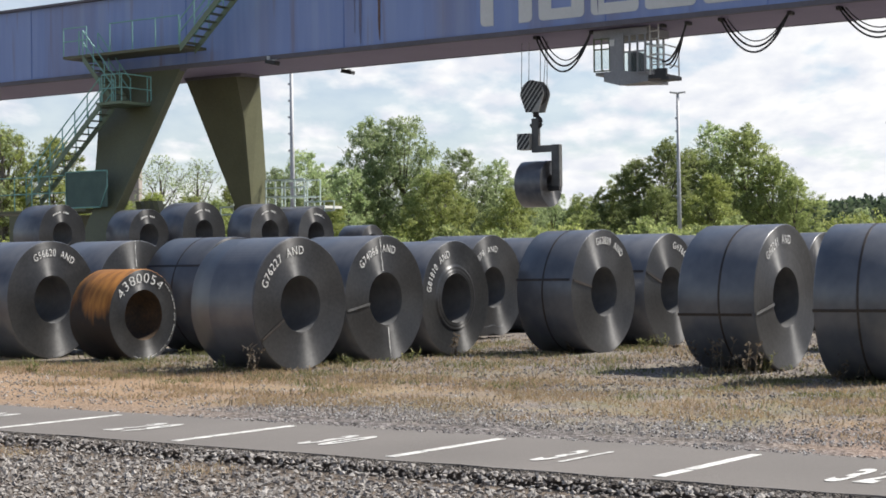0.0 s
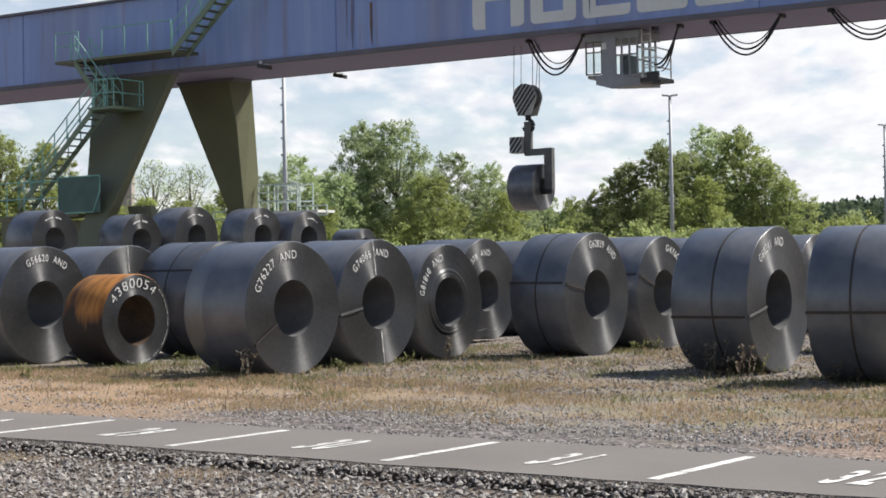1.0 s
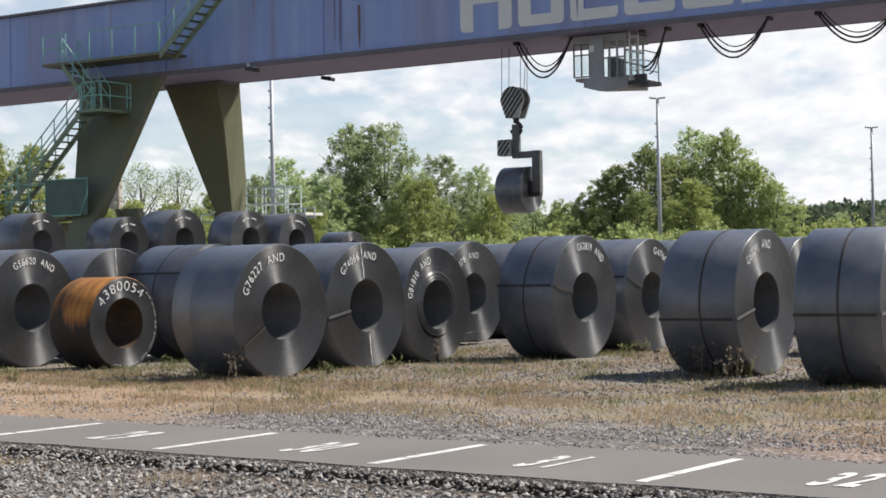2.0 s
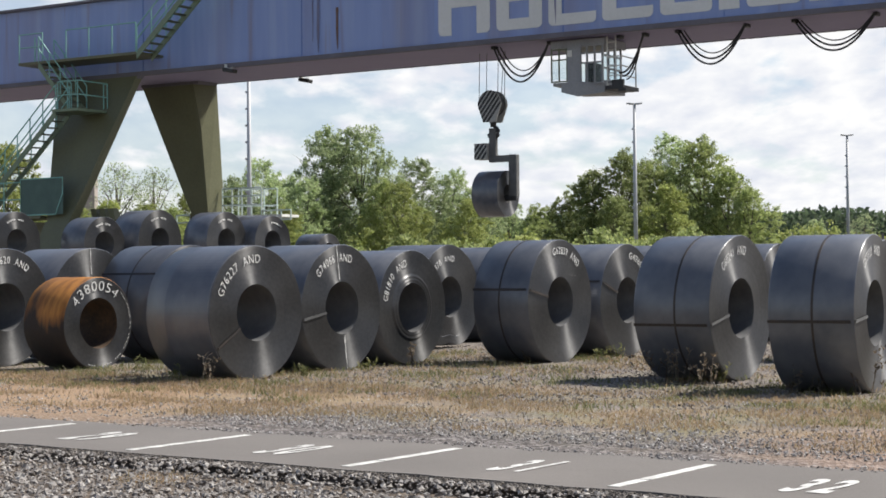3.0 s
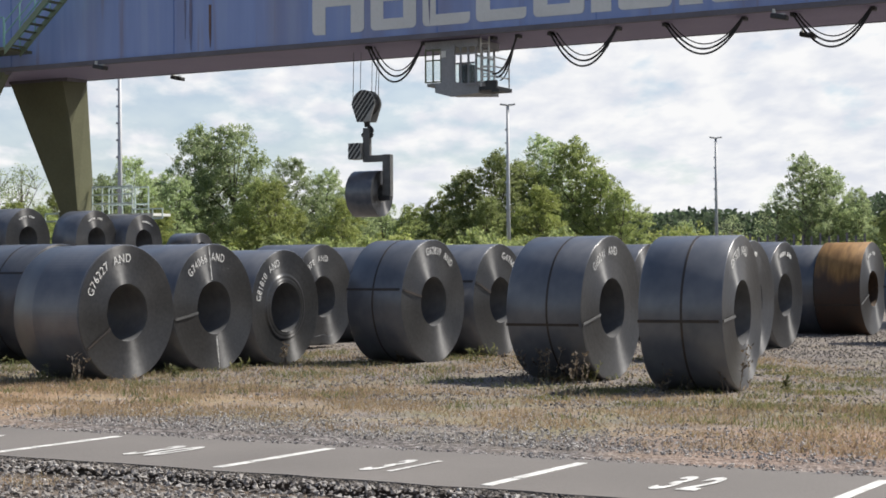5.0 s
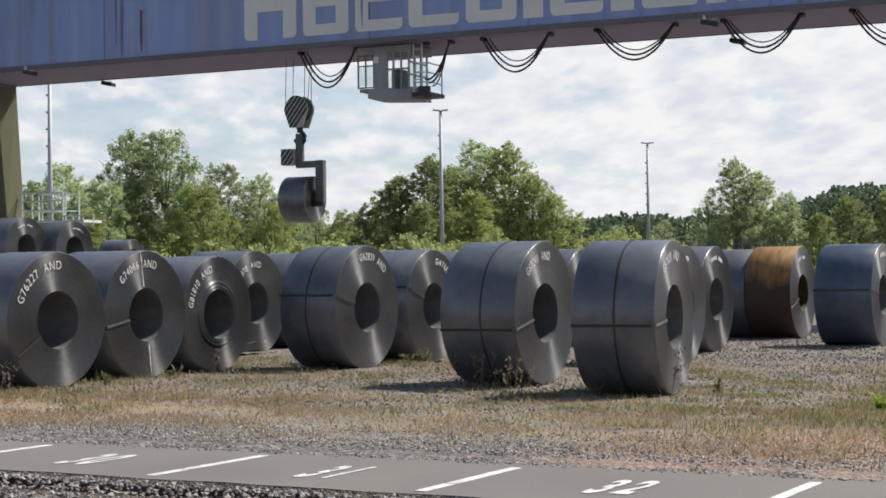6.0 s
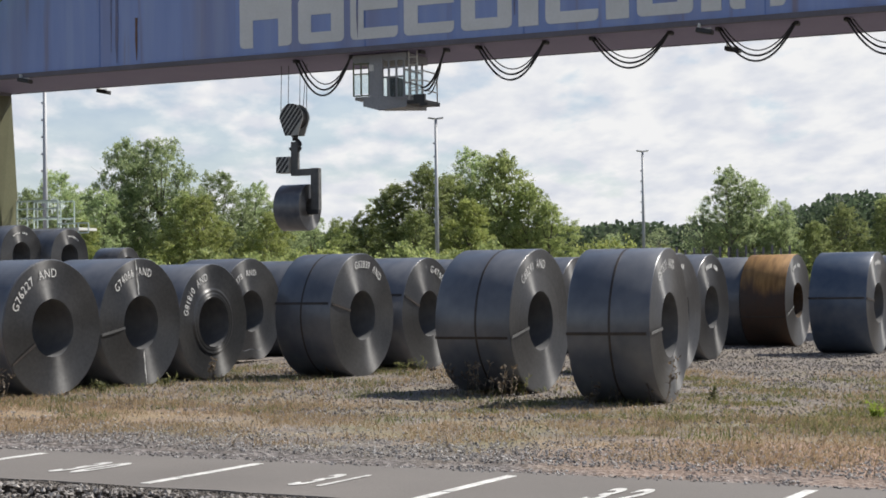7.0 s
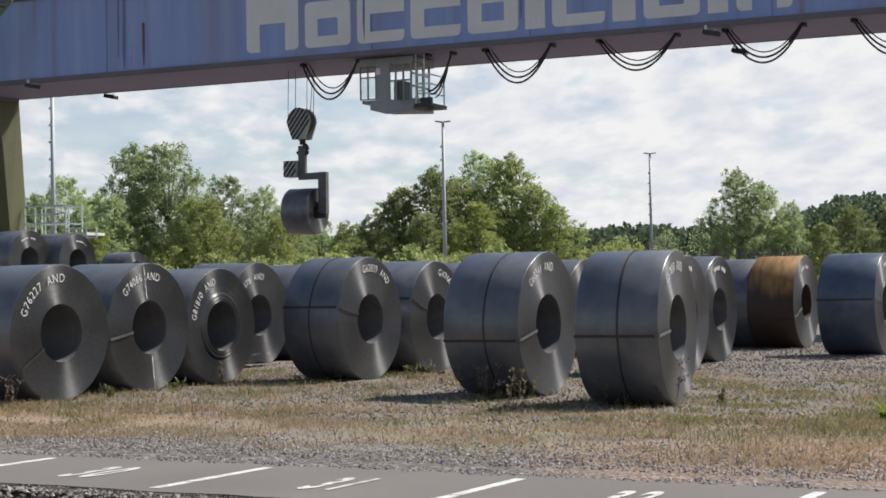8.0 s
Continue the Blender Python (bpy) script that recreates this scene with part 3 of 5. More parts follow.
def weed(x, y, size, mat, label, seed, stems=9, heads=True):
    """A clump of thin stalks with small leaves and seed heads."""
    rr = random.Random(seed)
    verts, faces = [], []

    def quad(c, d, s):
        o = len(verts)
        verts.extend((c - s, c + s, c + d + s * 0.6, c + d - s * 0.6))
        faces.append((o, o + 1, o + 2, o + 3))
    for _ in range(stems):
        base = Vector((rr.gauss(0, size * 0.22), rr.gauss(0, size * 0.10), -0.02))
        h = size * rr.uniform(0.5, 1.1)
        lean = Vector((rr.gauss(0, 0.22), rr.gauss(0, 0.22), 1))
        t = rr.uniform(0, 3.14)
        side = Vector((math.cos(t), math.sin(t), 0))
        quad(base, lean * h, side * 0.004)
        for k in range(7):
            c = base + lean * h * rr.uniform(0.2, 1.0)
            d = Vector((rr.gauss(0, 1), rr.gauss(0, 1), rr.uniform(0.2, 1))).normalized() * rr.uniform(0.03, 0.07)
            quad(c, d, Vector((-d.y, d.x, 0)) * 0.25)
        if heads:
            for k in range(4):
                c = base + lean * h + Vector((rr.gauss(0, 0.02), rr.gauss(0, 0.02), rr.gauss(0, 0.02)))
                quad(c, Vector((rr.gauss(0, .02), rr.gauss(0, .02), 0.03)), side * 0.016)
    ob = raw("weed", verts, faces, mat)
    ob.location = (x, y, 0)
    return tagged(ob, label, "weed", "weeds by the coils")


# ---------------------------------------------------------------- steel coils
BORE = 0.378


def lathe(profile, seg, closed=False, wobble=None):
    """Turns a profile of (radius, height) round the local Z axis."""
    bm = bmesh.new()
    rings = []
    for r, z in profile:
        rings.append([bm.verts.new(((r + (wobble(k, r, z) if wobble else 0)) * math.cos(k * math.tau / seg), (r + (wobble(k, r, z) if wobble else 0)) * math.sin(k * math.tau / seg), z)) for k in range(seg)])
    pairs = list(zip(rings, rings[1:])) + ([(rings[-1], rings[0])] if closed else [])
    for a, b in pairs:
        for k in range(seg):
            bm.faces.new((a[k], a[(k + 1) % seg], b[(k + 1) % seg], b[k]))
    return bm


def arc_text(text, radius, mid, height, z, parent, mat=None, hand=False, span=70):
    """Writing bent round the eye of a coil; mid: degrees of its middle from straight up, clockwise positive."""
    cu = bpy.data.curves.new("marking", "FONT")
    cu.body, cu.size, cu.align_x = text.replace(" ", "  "), height / 0.72, "CENTER"
    cu.offset = -0.002 if hand else 0.0
    cu.space_character = 1.15
    ob = new("marking_source", cu)
    me = bpy.data.meshes.new_from_object(ob.evaluated_get(bpy.context.evaluated_depsgraph_get()))
    bpy.data.objects.remove(ob)
    bm = bmesh.new()
    bm.from_mesh(me)
    bpy.data.meshes.remove(me)
    wide = max(v.co.x for v in bm.verts) - min(v.co.x for v in bm.verts)
    squeeze = radians(span) * radius / wide
    bm.faces.ensure_lookup_table()
    bm.faces.index_update()
    heads = {f.index: f.calc_center_median().x for f in bm.faces}
    for v in bm.verts:
        x, y = v.co.x * squeeze, v.co.y
        j = 0.012 * noise.noise(Vector((x * 6, 3, mid))) if hand else 0
        ang = radians(90 - mid) - x / radius
        r = radius + y - height / 2 + j
        v.co = (r * math.cos(ang), r * math.sin(ang), z)
    # one part a word
    where = sorted((heads[f.index], f.index) for f in bm.faces)
    cut = max(((b[0] - a[0], a[0]) for a, b in zip(where, where[1:])), default=(0, 0)) if " " in text else (0, 1e9)
    for word in ((0, 1) if " " in text else (0,)):
        bw = bm.copy()
        bw.faces.ensure_lookup_table()
        bmesh.ops.delete(bw, geom=[f for f in bw.faces if (heads[f.index] > cut[1] + 1e-6) != bool(word)], context="FACES")
        part("marking", bw, mat or MAT_CHALK_AND_GLINT, parent, "white stencilled coil number")
    bm.free()


def arc_bars(spans, radius, height, z, parent):
    """Writing too small to read: short plain strokes, one part a word; spans in degrees from straight up."""
    for a, b in spans:
        bm = bmesh.new()
        strokes = max(1, round((b - a) / 5.2))
        for i in range(strokes):
            lo = a + (b - a) * (i + 0.16) / strokes
            hi = a + (b - a) * (i + 0.84) / strokes
            bm.faces.new([bm.verts.new((r * math.cos(radians(90 - q)), r * math.sin(radians(90 - q)), z)) for q, r in ((lo, radius - height / 2), (lo, radius + height / 2), (hi, radius + height / 2), (hi, radius - height / 2))])
        part("marking", bm, MAT_CHALK_AND_GLINT, parent, "white blurred stencil marks")


def radial_strip(parent, deg, r0, r1, z, width, mat, label, rag=0.0):
    """A band, or with rag a painted highlight streak, lying on the end of a coil from the bore outwards; deg from
    straight up, clockwise.
    """
    t = radians(90 - deg)
    d, s = Vector((math.cos(t), math.sin(t), 0)), Vector((-math.sin(t), math.cos(t), 0))
    bm = bmesh.new()
    n = 14 if rag else 1
    rr = random.Random(int(deg * 7))
    top, bot = [], []
    for i in range(n + 1):
        c = d * (r0 + (r1 - r0) * i / n)
        w = width * (1 + rag * rr.uniform(-0.8, 0.8)) / 2
        off = s * rr.uniform(-1, 1) * width * rag * 0.4
        top.append((bm.verts.new(c + s * w + off + Vector((0, 0, z))), bm.verts.new(c - s * w + off + Vector((0, 0, z)))))
    for p, q in zip(top, top[1:]):
        bm.faces.new((p[0], q[0], q[1], p[1]))
    bmesh.ops.recalc_face_normals(bm, faces=bm.faces)
    if bm.faces[:] and bm.faces[:][0].normal.z < 0:
        bmesh.ops.reverse_faces(bm, faces=bm.faces)
    if not rag:
        r = bmesh.ops.extrude_face_region(bm, geom=bm.faces[:])
        bmesh.ops.translate(bm, verts=[g for g in r["geom"] if isinstance(g, bmesh.types.BMVert)], vec=(0, 0, 0.006))
    return part("strap" if not rag else "painted_highlight", bm, mat, parent, label)


def coil(x, y, diameter, length, label, turn=55.0, mat=None, text=None, text_mid=-22, text_r=0.70, text_h=0.115, bars=None, girth=(), eye=None, eye_face=True, eye_shell=True,
         eye_mat=None, line=None, z=0.0, dent=0.0, rings=0, bore=BORE, lean=0.0, text_hand=False, span=70, bar_r=None, bar_h=None, lap=False, seg=72, step=0.0, group="steel coils in the yard"):
    """A wound steel coil lying on its side. x, y: the foot of its near end; turn: degrees from -y towards +x in which that end looks."""
    R = diameter / 2
    mat = mat or MAT_WRAP
    t = radians(turn)
    axis = Vector((math.sin(t), -math.cos(t), 0))
    up = Vector((0, 0, 1))
    side = up.cross(axis)
    m = Matrix((side, up, axis)).transposed().to_4x4()          # local Z: axis, local Y: up, local X: to the right of one who faces the end
    m.translation = Vector((x, y, z + R - 0.012))
    root = tagged(new("steel_coil"), label, "steel coil", group)
    root.empty_display_size = 0.2
    root.matrix_world = m @ Matrix.Rotation(radians(lean), 4, "Z")
    rr = random.Random(int(abs(x * 131 + y * 17)))
    ph = rr.uniform(0, 6)

    def sag(k, r, zz):
        q = k * math.tau / seg
        out = (0.004 * math.sin(3 * q + ph) + 0.003 * math.sin(7 * q + 2 * ph)) * (r / R)
        if dent and r > R * 0.8:
            out -= dent * math.exp(-((math.degrees(q) - 268) / 16) ** 2) * (1 if zz > -0.35 else 0.3)
        return out
    e = 0.022
    bm = lathe([(R - e, -length), (R, -length + e), (R, -length * 0.5), (R + step, -length * 0.5 + 0.001), (R + step, -0.008), (R + step - 0.007, -0.0005)], seg, wobble=sag)
    part("shell", bm, mat, root, smooth=False)
    for ob in root.children:
        me = ob.data
        me.polygons.foreach_set("use_smooth", [True] * len(me.polygons))
    # the near end: many turns of strip whose edges stand a little in or out
    rim = R + step
    prof = [(rim - 0.007, -0.0005)]
    n = 26
    for i in range(n + 1):
        r = rim - 0.02 - (rim - 0.02 - bore) * i / n
        d = rr.uniform(-0.0006, 0.0006) - (0.012 * math.sin(i / n * 3.1))
        if rings and i > n - 7:
            d += 0.006 * ((i - (n - 7)) % 3) + 0.006
        prof.append((r, 0.0 if i == 0 else d))
    bm = lathe(prof, seg, wobble=lambda k, r, zz: sag(k, r, 0))
    part("coil_end", bm, MAT_FACE, root, "grey layered strip edges", smooth=True)
    bm = lathe([(bore, prof[-1][1]), (bore - 0.002, -0.03), (bore - 0.004, -length * 0.5), (bore, -length)], seg)
    part("bore", bm, MAT_BORE_RUST if mat in (MAT_RUST, MAT_TAN_RUST) else MAT_BORE, root, smooth=True)
    bm = lathe([(bore, -length), (R - e, -length)], seg)
    part("coil_end", bm, MAT_FACE, root)
    if lap:                                                           # the loose end of the outer turn, a little proud of the rest
        bm = bmesh.new()
        ring = []
        for k in range(41):
            q = radians(78 + 3.6 * k)
            ring.append([bm.verts.new((rr_ * math.cos(q), rr_ * math.sin(q), zz)) for rr_, zz in ((R + 0.001, -length * 0.68), (R + 0.008, -length * 0.68), (R + 0.008, -0.012), (R + 0.001, -0.012))])
        for a_, b_ in zip(ring, ring[1:]):
            for k in range(3):
                bm.faces.new((a_[k], a_[k + 1], b_[k + 1], b_[k]))
        bm.faces.new(ring[0])
        bm.faces.new(ring[-1])
        bmesh.ops.recalc_face_normals(bm, faces=bm.faces)
        part("outer_lap", bm, MAT_WRAP, root, "bluish outer sheet of the coil")
    for g in girth:                                                   # bands round the belly
        zz = -length * g
        bm = lathe([(R + 0.0005, zz - 0.013), (R + 0.004, zz - 0.013), (R + 0.004, zz + 0.013), (R + 0.0005, zz + 0.013)], seg, wobble=sag)
        part("strap", bm, MAT_BAND, root, "dark steel strap")
    if eye is not None:                                               # a band through the eye
        q = radians(90 - eye)
        d, s = Vector((math.cos(q), math.sin(q), 0)), Vector((-math.sin(q), math.cos(q), 0))
        bm = bmesh.new()
        if eye_shell:
            box(bm, d * (R + step + 0.004) + Vector((0, 0, -length / 2 - 0.02)), (0.008, 0.034, length - 0.03), Matrix.Rotation(q, 4, "Z"))
            part("strap", bm, MAT_BAND, root, "dark steel strap")
        if eye_face:
            radial_strip(root, eye, bore, R + step - 0.03, 0.010, 0.035, eye_mat or MAT_BAND, "steel strap across the coil end")
    if line:
        # sheen on the wound edges, painted as flat white streaks
        for deg, a, b in line:
            radial_strip(root, deg, bore + (R - bore) * a, bore + (R - bore) * b, 0.005, 0.013, MAT_CHALK_AND_GLINT, "ragged white strip painted as a highlight", rag=0.9)
    if text:
        arc_text(text, R * text_r, text_mid, text_h, 0.004, root, hand=text_hand, span=span)
    if bars:
        arc_bars(bars, R * (bar_r or text_r), bar_h or text_h * 0.62, 0.004, root)
    return root


DARK = "dark blue-grey steel coil lying on stony ground"
coil(-2.48, 22.15, 1.78, 1.20, "large dark steel coil with a slanted strap on its end", turn=52.5, text="G76227 AND", text_mid=-33, text_r=0.81, span=76, eye=-122, eye_shell=False, lap=True)
coil(-1.45, 23.89, 1.82, 1.25, "dark steel coil with highlight streaks painted on its end", text="G74066 AND", text_mid=-16, text_r=0.80, span=68, eye=-100, eye_mat=MAT_BAND_LIT, line=((-8, 0.05, 1.0), (173, 0.05, 0.95)))
coil(-0.47, 25.46, 1.75, 1.25, "dark steel coil with inner turns standing proud", text="G81810 AND", text_mid=-47, text_r=0.80, span=68, rings=1)
coil(0.13, 30.70, 1.92, 1.25, "dark steel coil with a bulged lower rim", text="878 AND", text_mid=-16, text_r=0.74, span=54, dent=0.10)
coil(1.79, 25.43, 1.89, 0.98, "dark blue-grey steel coil strapped both ways", text="G62839 AND", text_mid=14, text_r=0.83, span=60, girth=(0.52,), eye=-78)
coil(3.04, 27.41, 1.85, 1.10, "dark steel coil with a bent strap on its end", text="G4760", text_mid=22, text_r=0.80, span=36, eye=-70)
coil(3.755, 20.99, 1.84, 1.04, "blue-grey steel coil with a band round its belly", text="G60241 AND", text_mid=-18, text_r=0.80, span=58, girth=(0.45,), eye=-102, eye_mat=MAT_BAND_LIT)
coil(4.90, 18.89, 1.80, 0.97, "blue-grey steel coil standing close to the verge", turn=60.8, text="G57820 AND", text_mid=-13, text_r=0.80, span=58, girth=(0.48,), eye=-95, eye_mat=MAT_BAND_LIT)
coil(6.77, 25.40, 1.85, 1.05, DARK, bars=((-20, -8), (-4, 12)), text_r=0.78)
coil(8.30, 29.02, 1.89, 1.15, DARK, bars=((-24, 2), (8, 26)), text_r=0.78)
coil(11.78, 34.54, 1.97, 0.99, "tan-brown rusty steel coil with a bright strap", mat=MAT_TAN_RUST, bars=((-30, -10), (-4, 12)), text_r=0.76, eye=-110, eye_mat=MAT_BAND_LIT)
coil(10.97, 35.14, 1.93, 1.10, DARK)
coil(11.92, 30.33, 1.93, 1.08, "bluish steel coil with a fine pale line", mat=MAT_BLUE_WRAP, bars=((-20, 12),), text_r=0.8, eye=-84)
coil(13.90, 32.60, 1.90, 1.10, DARK)
coil(-6.83, 26.06, 1.85, 1.25, "dark steel coil with stencilled white number", turn=57, text="G56620 AND", text_mid=3, text_r=0.80, span=68)
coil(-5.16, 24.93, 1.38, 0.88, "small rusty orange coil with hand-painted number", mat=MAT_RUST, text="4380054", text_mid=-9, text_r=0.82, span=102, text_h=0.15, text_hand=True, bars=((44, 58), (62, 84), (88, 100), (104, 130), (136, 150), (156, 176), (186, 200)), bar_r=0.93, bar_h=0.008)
coil(-5.80, 27.60, 1.86, 1.30, "dark steel coil behind a small rusty coil", line=((-4, 0.2, 1.0),), eye=-70)
coil(-4.10, 27.30, 1.90, 1.25, "dark steel coil with crossed straps behind another", girth=(0.45,), eye=-60)
coil(1.20, 33.60, 1.92, 1.25, DARK)
coil(4.40, 33.20, 1.92, 1.25, DARK)
coil(6.60, 32.60, 1.92, 1.25, DARK)


def stack(spots, low, tier_group):
    """Coils of a second tier, each lying in the trough between two below."""
    feet = []
    for x, y, bars, dia, length in spots:
        for k in (-1, 1):
            p = Vector((x, y, 0)) + V * (k * low * 0.505)
            if all((p - f).length > low * 0.98 for f in feet):
                feet.append(p)
                coil(p.x, p.y, low, 1.2, "dark steel coil at the bottom of a stack", group=tier_group, seg=48)
        rise = low / 2 + math.sqrt(((low + dia) / 2) ** 2 - (low * 0.505) ** 2)
        coil(x, y, dia, length, "dark steel coil lying on top of two others", z=rise - dia / 2, bars=bars, text_r=0.74, text_h=0.075, group=tier_group, seg=48)


MARKS = ((-34, -6), (2, 22))
stack([(-12.70, 49.67, MARKS, 1.80, 1.2), (-9.95, 49.0, MARKS, 1.62, 1.0), (-8.55, 50.4, MARKS, 1.84, 1.2), (-6.42, 49.5, MARKS, 1.74, 0.95), (-5.16, 50.6, ((-8, 40),), 1.66, 1.2), (-4.35, 64.0, None, 1.45, 1.2)], 1.80, "stacked coils by the crane")


# ---------------------------------------------------------------- gantry crane
GRID = Matrix.Rotation(radians(-35), 4, "Z")


def gbox(bm, a, b, z, s, bevel=0.0, tilt=None):
    """A box set square to the yard's grid: along, across and up."""
    return box(bm, yard(a, b, z), s, GRID @ tilt if tilt else GRID, bevel)


def rails(crane_part, pts, v, heights=(1.05, 0.55), mat=None, every=0.9):
    """A tube railing above a line of (along, up) points in the plane across = v."""
    for h in heights:
        bm = bmesh.new()
        tube(bm, [yard(a, v, z + h) for a, z in pts], 0.024 if mat is None else 0.034, 6)
        part("rail", bm, mat or MAT_MINT, crane_part)
    for (a, z), (a2, z2) in zip(pts, pts[1:]):
        n = max(1, round(math.hypot(a2 - a, z2 - z) / every))
        for i in range(n + (1 if (a2, z2) == pts[-1] else 0)):
            f = i / n
            p = (a + (a2 - a) * f, z + (z2 - z) * f)
            bm = bmesh.new()
            rod(bm, yard(p[0], v, p[1]), yard(p[0], v, p[1] + heights[0]), 0.024 if mat is None else 0.034)
            part("post", bm, mat or MAT_MINT, crane_part)


def flight(crane, a0, z0, a1, z1, v0, v1, name="stair_flight"):
    """A steel flight of steps with two strings, treads and railings."""
    root = new(name)
    root.parent = crane
    for v in (v0, v1):
        bm = bmesh.new()
        prism(bm, [yard(a0, v - 0.02, z0 - 0.22), yard(a0, v + 0.02, z0 - 0.22), yard(a0, v + 0.02, z0 + 0.04), yard(a0, v - 0.02, z0 + 0.04)],
              [yard(a1, v - 0.02, z1 - 0.22), yard(a1, v + 0.02, z1 - 0.22), yard(a1, v + 0.02, z1 + 0.04), yard(a1, v - 0.02, z1 + 0.04)])
        part("string", bm, MAT_SAGE, root)
        rails(root, [(a0, z0), (a1, z1)], v, (0.95, 0.5))
    n = max(3, round(abs(z1 - z0) / 0.23))
    for i in range(n):
        f = (i + 0.5) / n
        bm = bmesh.new()
        gbox(bm, a0 + (a1 - a0) * f, (v0 + v1) / 2, z0 + (z1 - z0) * f, (0.25, abs(v1 - v0) - 0.05, 0.035))
        part("tread", bm, MAT_TREAD, root)


def sign_block(kind, a0, a1, z0, z1, v, crane):
    """One plain off-white block of the painted sign, with a cut-out."""
    w, h = a1 - a0, z1 - z0
    s = min(0.5, w * 0.28)
    boxes = {"post": [(a0, a1, z0, z1)],
             "gate": [(a0, a0 + s, z0, z1), (a1 - s, a1, z0, z1), (a0 + s, a1 - s, z0 + h * 0.45, z1)],
             "ring": [(a0, a0 + s, z0, z1), (a1 - s, a1, z0, z1), (a0 + s, a1 - s, z0, z0 + h * 0.24), (a0 + s, a1 - s, z0 + h * 0.62, z1)],
             "step": [(a0, a1, z0, z0 + h * 0.24), (a1 - s, a1, z0 + h * 0.24, z0 + h * 0.62), (a0, a1, z0 + h * 0.62, z1)],
             "tray": [(a0, a0 + s, z0, z1), (a0 + s, a1, z0, z0 + h * 0.24), (a0 + s, a1, z0 + h * 0.62, z1)]}[kind]
    bm = bmesh.new()
    for x0, x1, y0, y1 in boxes:
        out = []
        for x, z, dx, dz in ((x0, y0, 1, 1), (x1, y0, -1, 1), (x1, y1, -1, -1), (x0, y1, 1, -1)):
            c = 0.17 if x in (a0, a1) and z in (z0, z1) and kind != "post" else 0.0          # only the block's own corners are rounded
            ring = [(x + dx * c * (1 - math.sin(q)), z + dz * c * (1 - math.cos(q))) for q in (0, 0.39, 0.78, 1.18, 1.57)] if c else [(x, z)]
            out += ring[::-1] if dx == dz else ring
        prism(bm, [yard(a, v, z) for a, z in out], [yard(a, v + 0.012, z) for a, z in out])
    part("sign_block", bm, MAT_SIGN, crane, "off-white painted sign shape")


def build_crane():
    def far(a):
        """Places along the girder, which stands askew to the grid."""
        return -44 + (a + 44) * 0.983
    crane = tagged(new("gantry_crane"), "blue gantry crane with olive green legs over the yard", "crane")
    zb, zt, vf, vr = 8.82, 11.75, 44.0, 47.7
    a0, a1 = -62.0, 12.0

    def slab(name, ua, ub, va, vb, z0, z1, mat, label="", host=None):
        bm = bmesh.new()
        prism(bm, [yard(ua, va, z0), yard(ub, va, z0), yard(ub, vb, z0), yard(ua, vb, z0)], [yard(ua, va, z1), yard(ub, va, z1), yard(ub, vb, z1), yard(ua, vb, z1)])
        return part(name, bm, mat, host or crane, label)
    slab("girder", a0, a1, vf + 0.12, vr - 0.12, zb + 0.06, zt, MAT_GIRDER, "blue painted box girder")
    slab("underside", a0, a1, vf + 0.02, vr - 0.02, zb - 0.02, zb + 0.055, MAT_LILAC, "weathered lilac underside")
    slab("flange", a0, a1, vf - 0.06, vf + 0.115, zb - 0.03, zb + 0.13, MAT_GRIME, "grimy lower flange")
    slab("flange", a0, a1, vr - 0.115, vr + 0.06, zb - 0.03, zb + 0.13, MAT_GRIME, "grimy lower flange")
    slab("flange", a0, a1, vf - 0.06, vr + 0.06, zt + 0.002, zt + 0.09, MAT_GRIME, "top flange")
    for a in (-44.35, -37.1, -26.9, -21.5, -14.1, -8, -52.5, -57):
        slab("seam", a, a + 0.03, vf + 0.10, vf + 0.119, zb + 0.132, zt, MAT_BLUE, "welded vertical seam")
    for a, w, top, low in ((-35.62, 0.11, 10.55, 0.15), (-36.45, 0.16, zt, 0.1), (-36.62, 0.05, zt, 0.5), (-27.2, 0.10, zt, 0.3), (-21.8, 0.07, 10.9, 0.6)):
        bm = bmesh.new()                               # rust runs taper as they go down
        rr = random.Random(int(a * 10))
        mid, z0 = a + w / 2, zb + 0.14 + low
        ends = [(mid + rr.uniform(-.02, .02) - w * f * 0.5, mid + w * f * 0.5, z0 + (top - z0) * k / 4) for k, f in enumerate((0.25, 0.6, 0.8, 0.7, 1.0))]
        for (l0, l1, za), (m0, m1, z1) in zip(ends, ends[1:]):
            bm.faces.new([bm.verts.new(yard(q, vf + 0.0945, z)) for q, z in ((l0, za), (l1, za), (m1, z1), (m0, z1))])
        r = bmesh.ops.extrude_face_region(bm, geom=bm.faces[:])
        bmesh.ops.translate(bm, verts=[g for g in r["geom"] if isinstance(g, bmesh.types.BMVert)], vec=yard(0, 0.004))
        bmesh.ops.recalc_face_normals(bm, faces=bm.faces)
        part("rust_run", bm, MAT_RUSTLINE if a == -35.62 else MAT_RUNRUST, crane, "brown rust run")
    # painted sign as plain shapes
    R0, X0 = 11.21, 10.68
    for kind, x0, x1, top in (("gate", -30.77, -28.78, R0), ("ring", -28.53, -26.84, X0), ("tray", -26.60, -24.90, X0), ("tray", -24.68, -22.93, X0), ("ring", -22.69, -20.97, X0), ("post", -20.75, -20.09, R0),
                              ("tray", -19.86, -18.15, X0), ("post", -17.91, -17.18, R0), ("ring", -16.93, -15.20, X0), ("post", -14.96, -14.35, X0), ("gate", -14.10, -12.45, X0)):
        sign_block(kind, far(x0) - 0.50, far(x1) - 0.50, 9.20, top, vf + 0.098, crane)
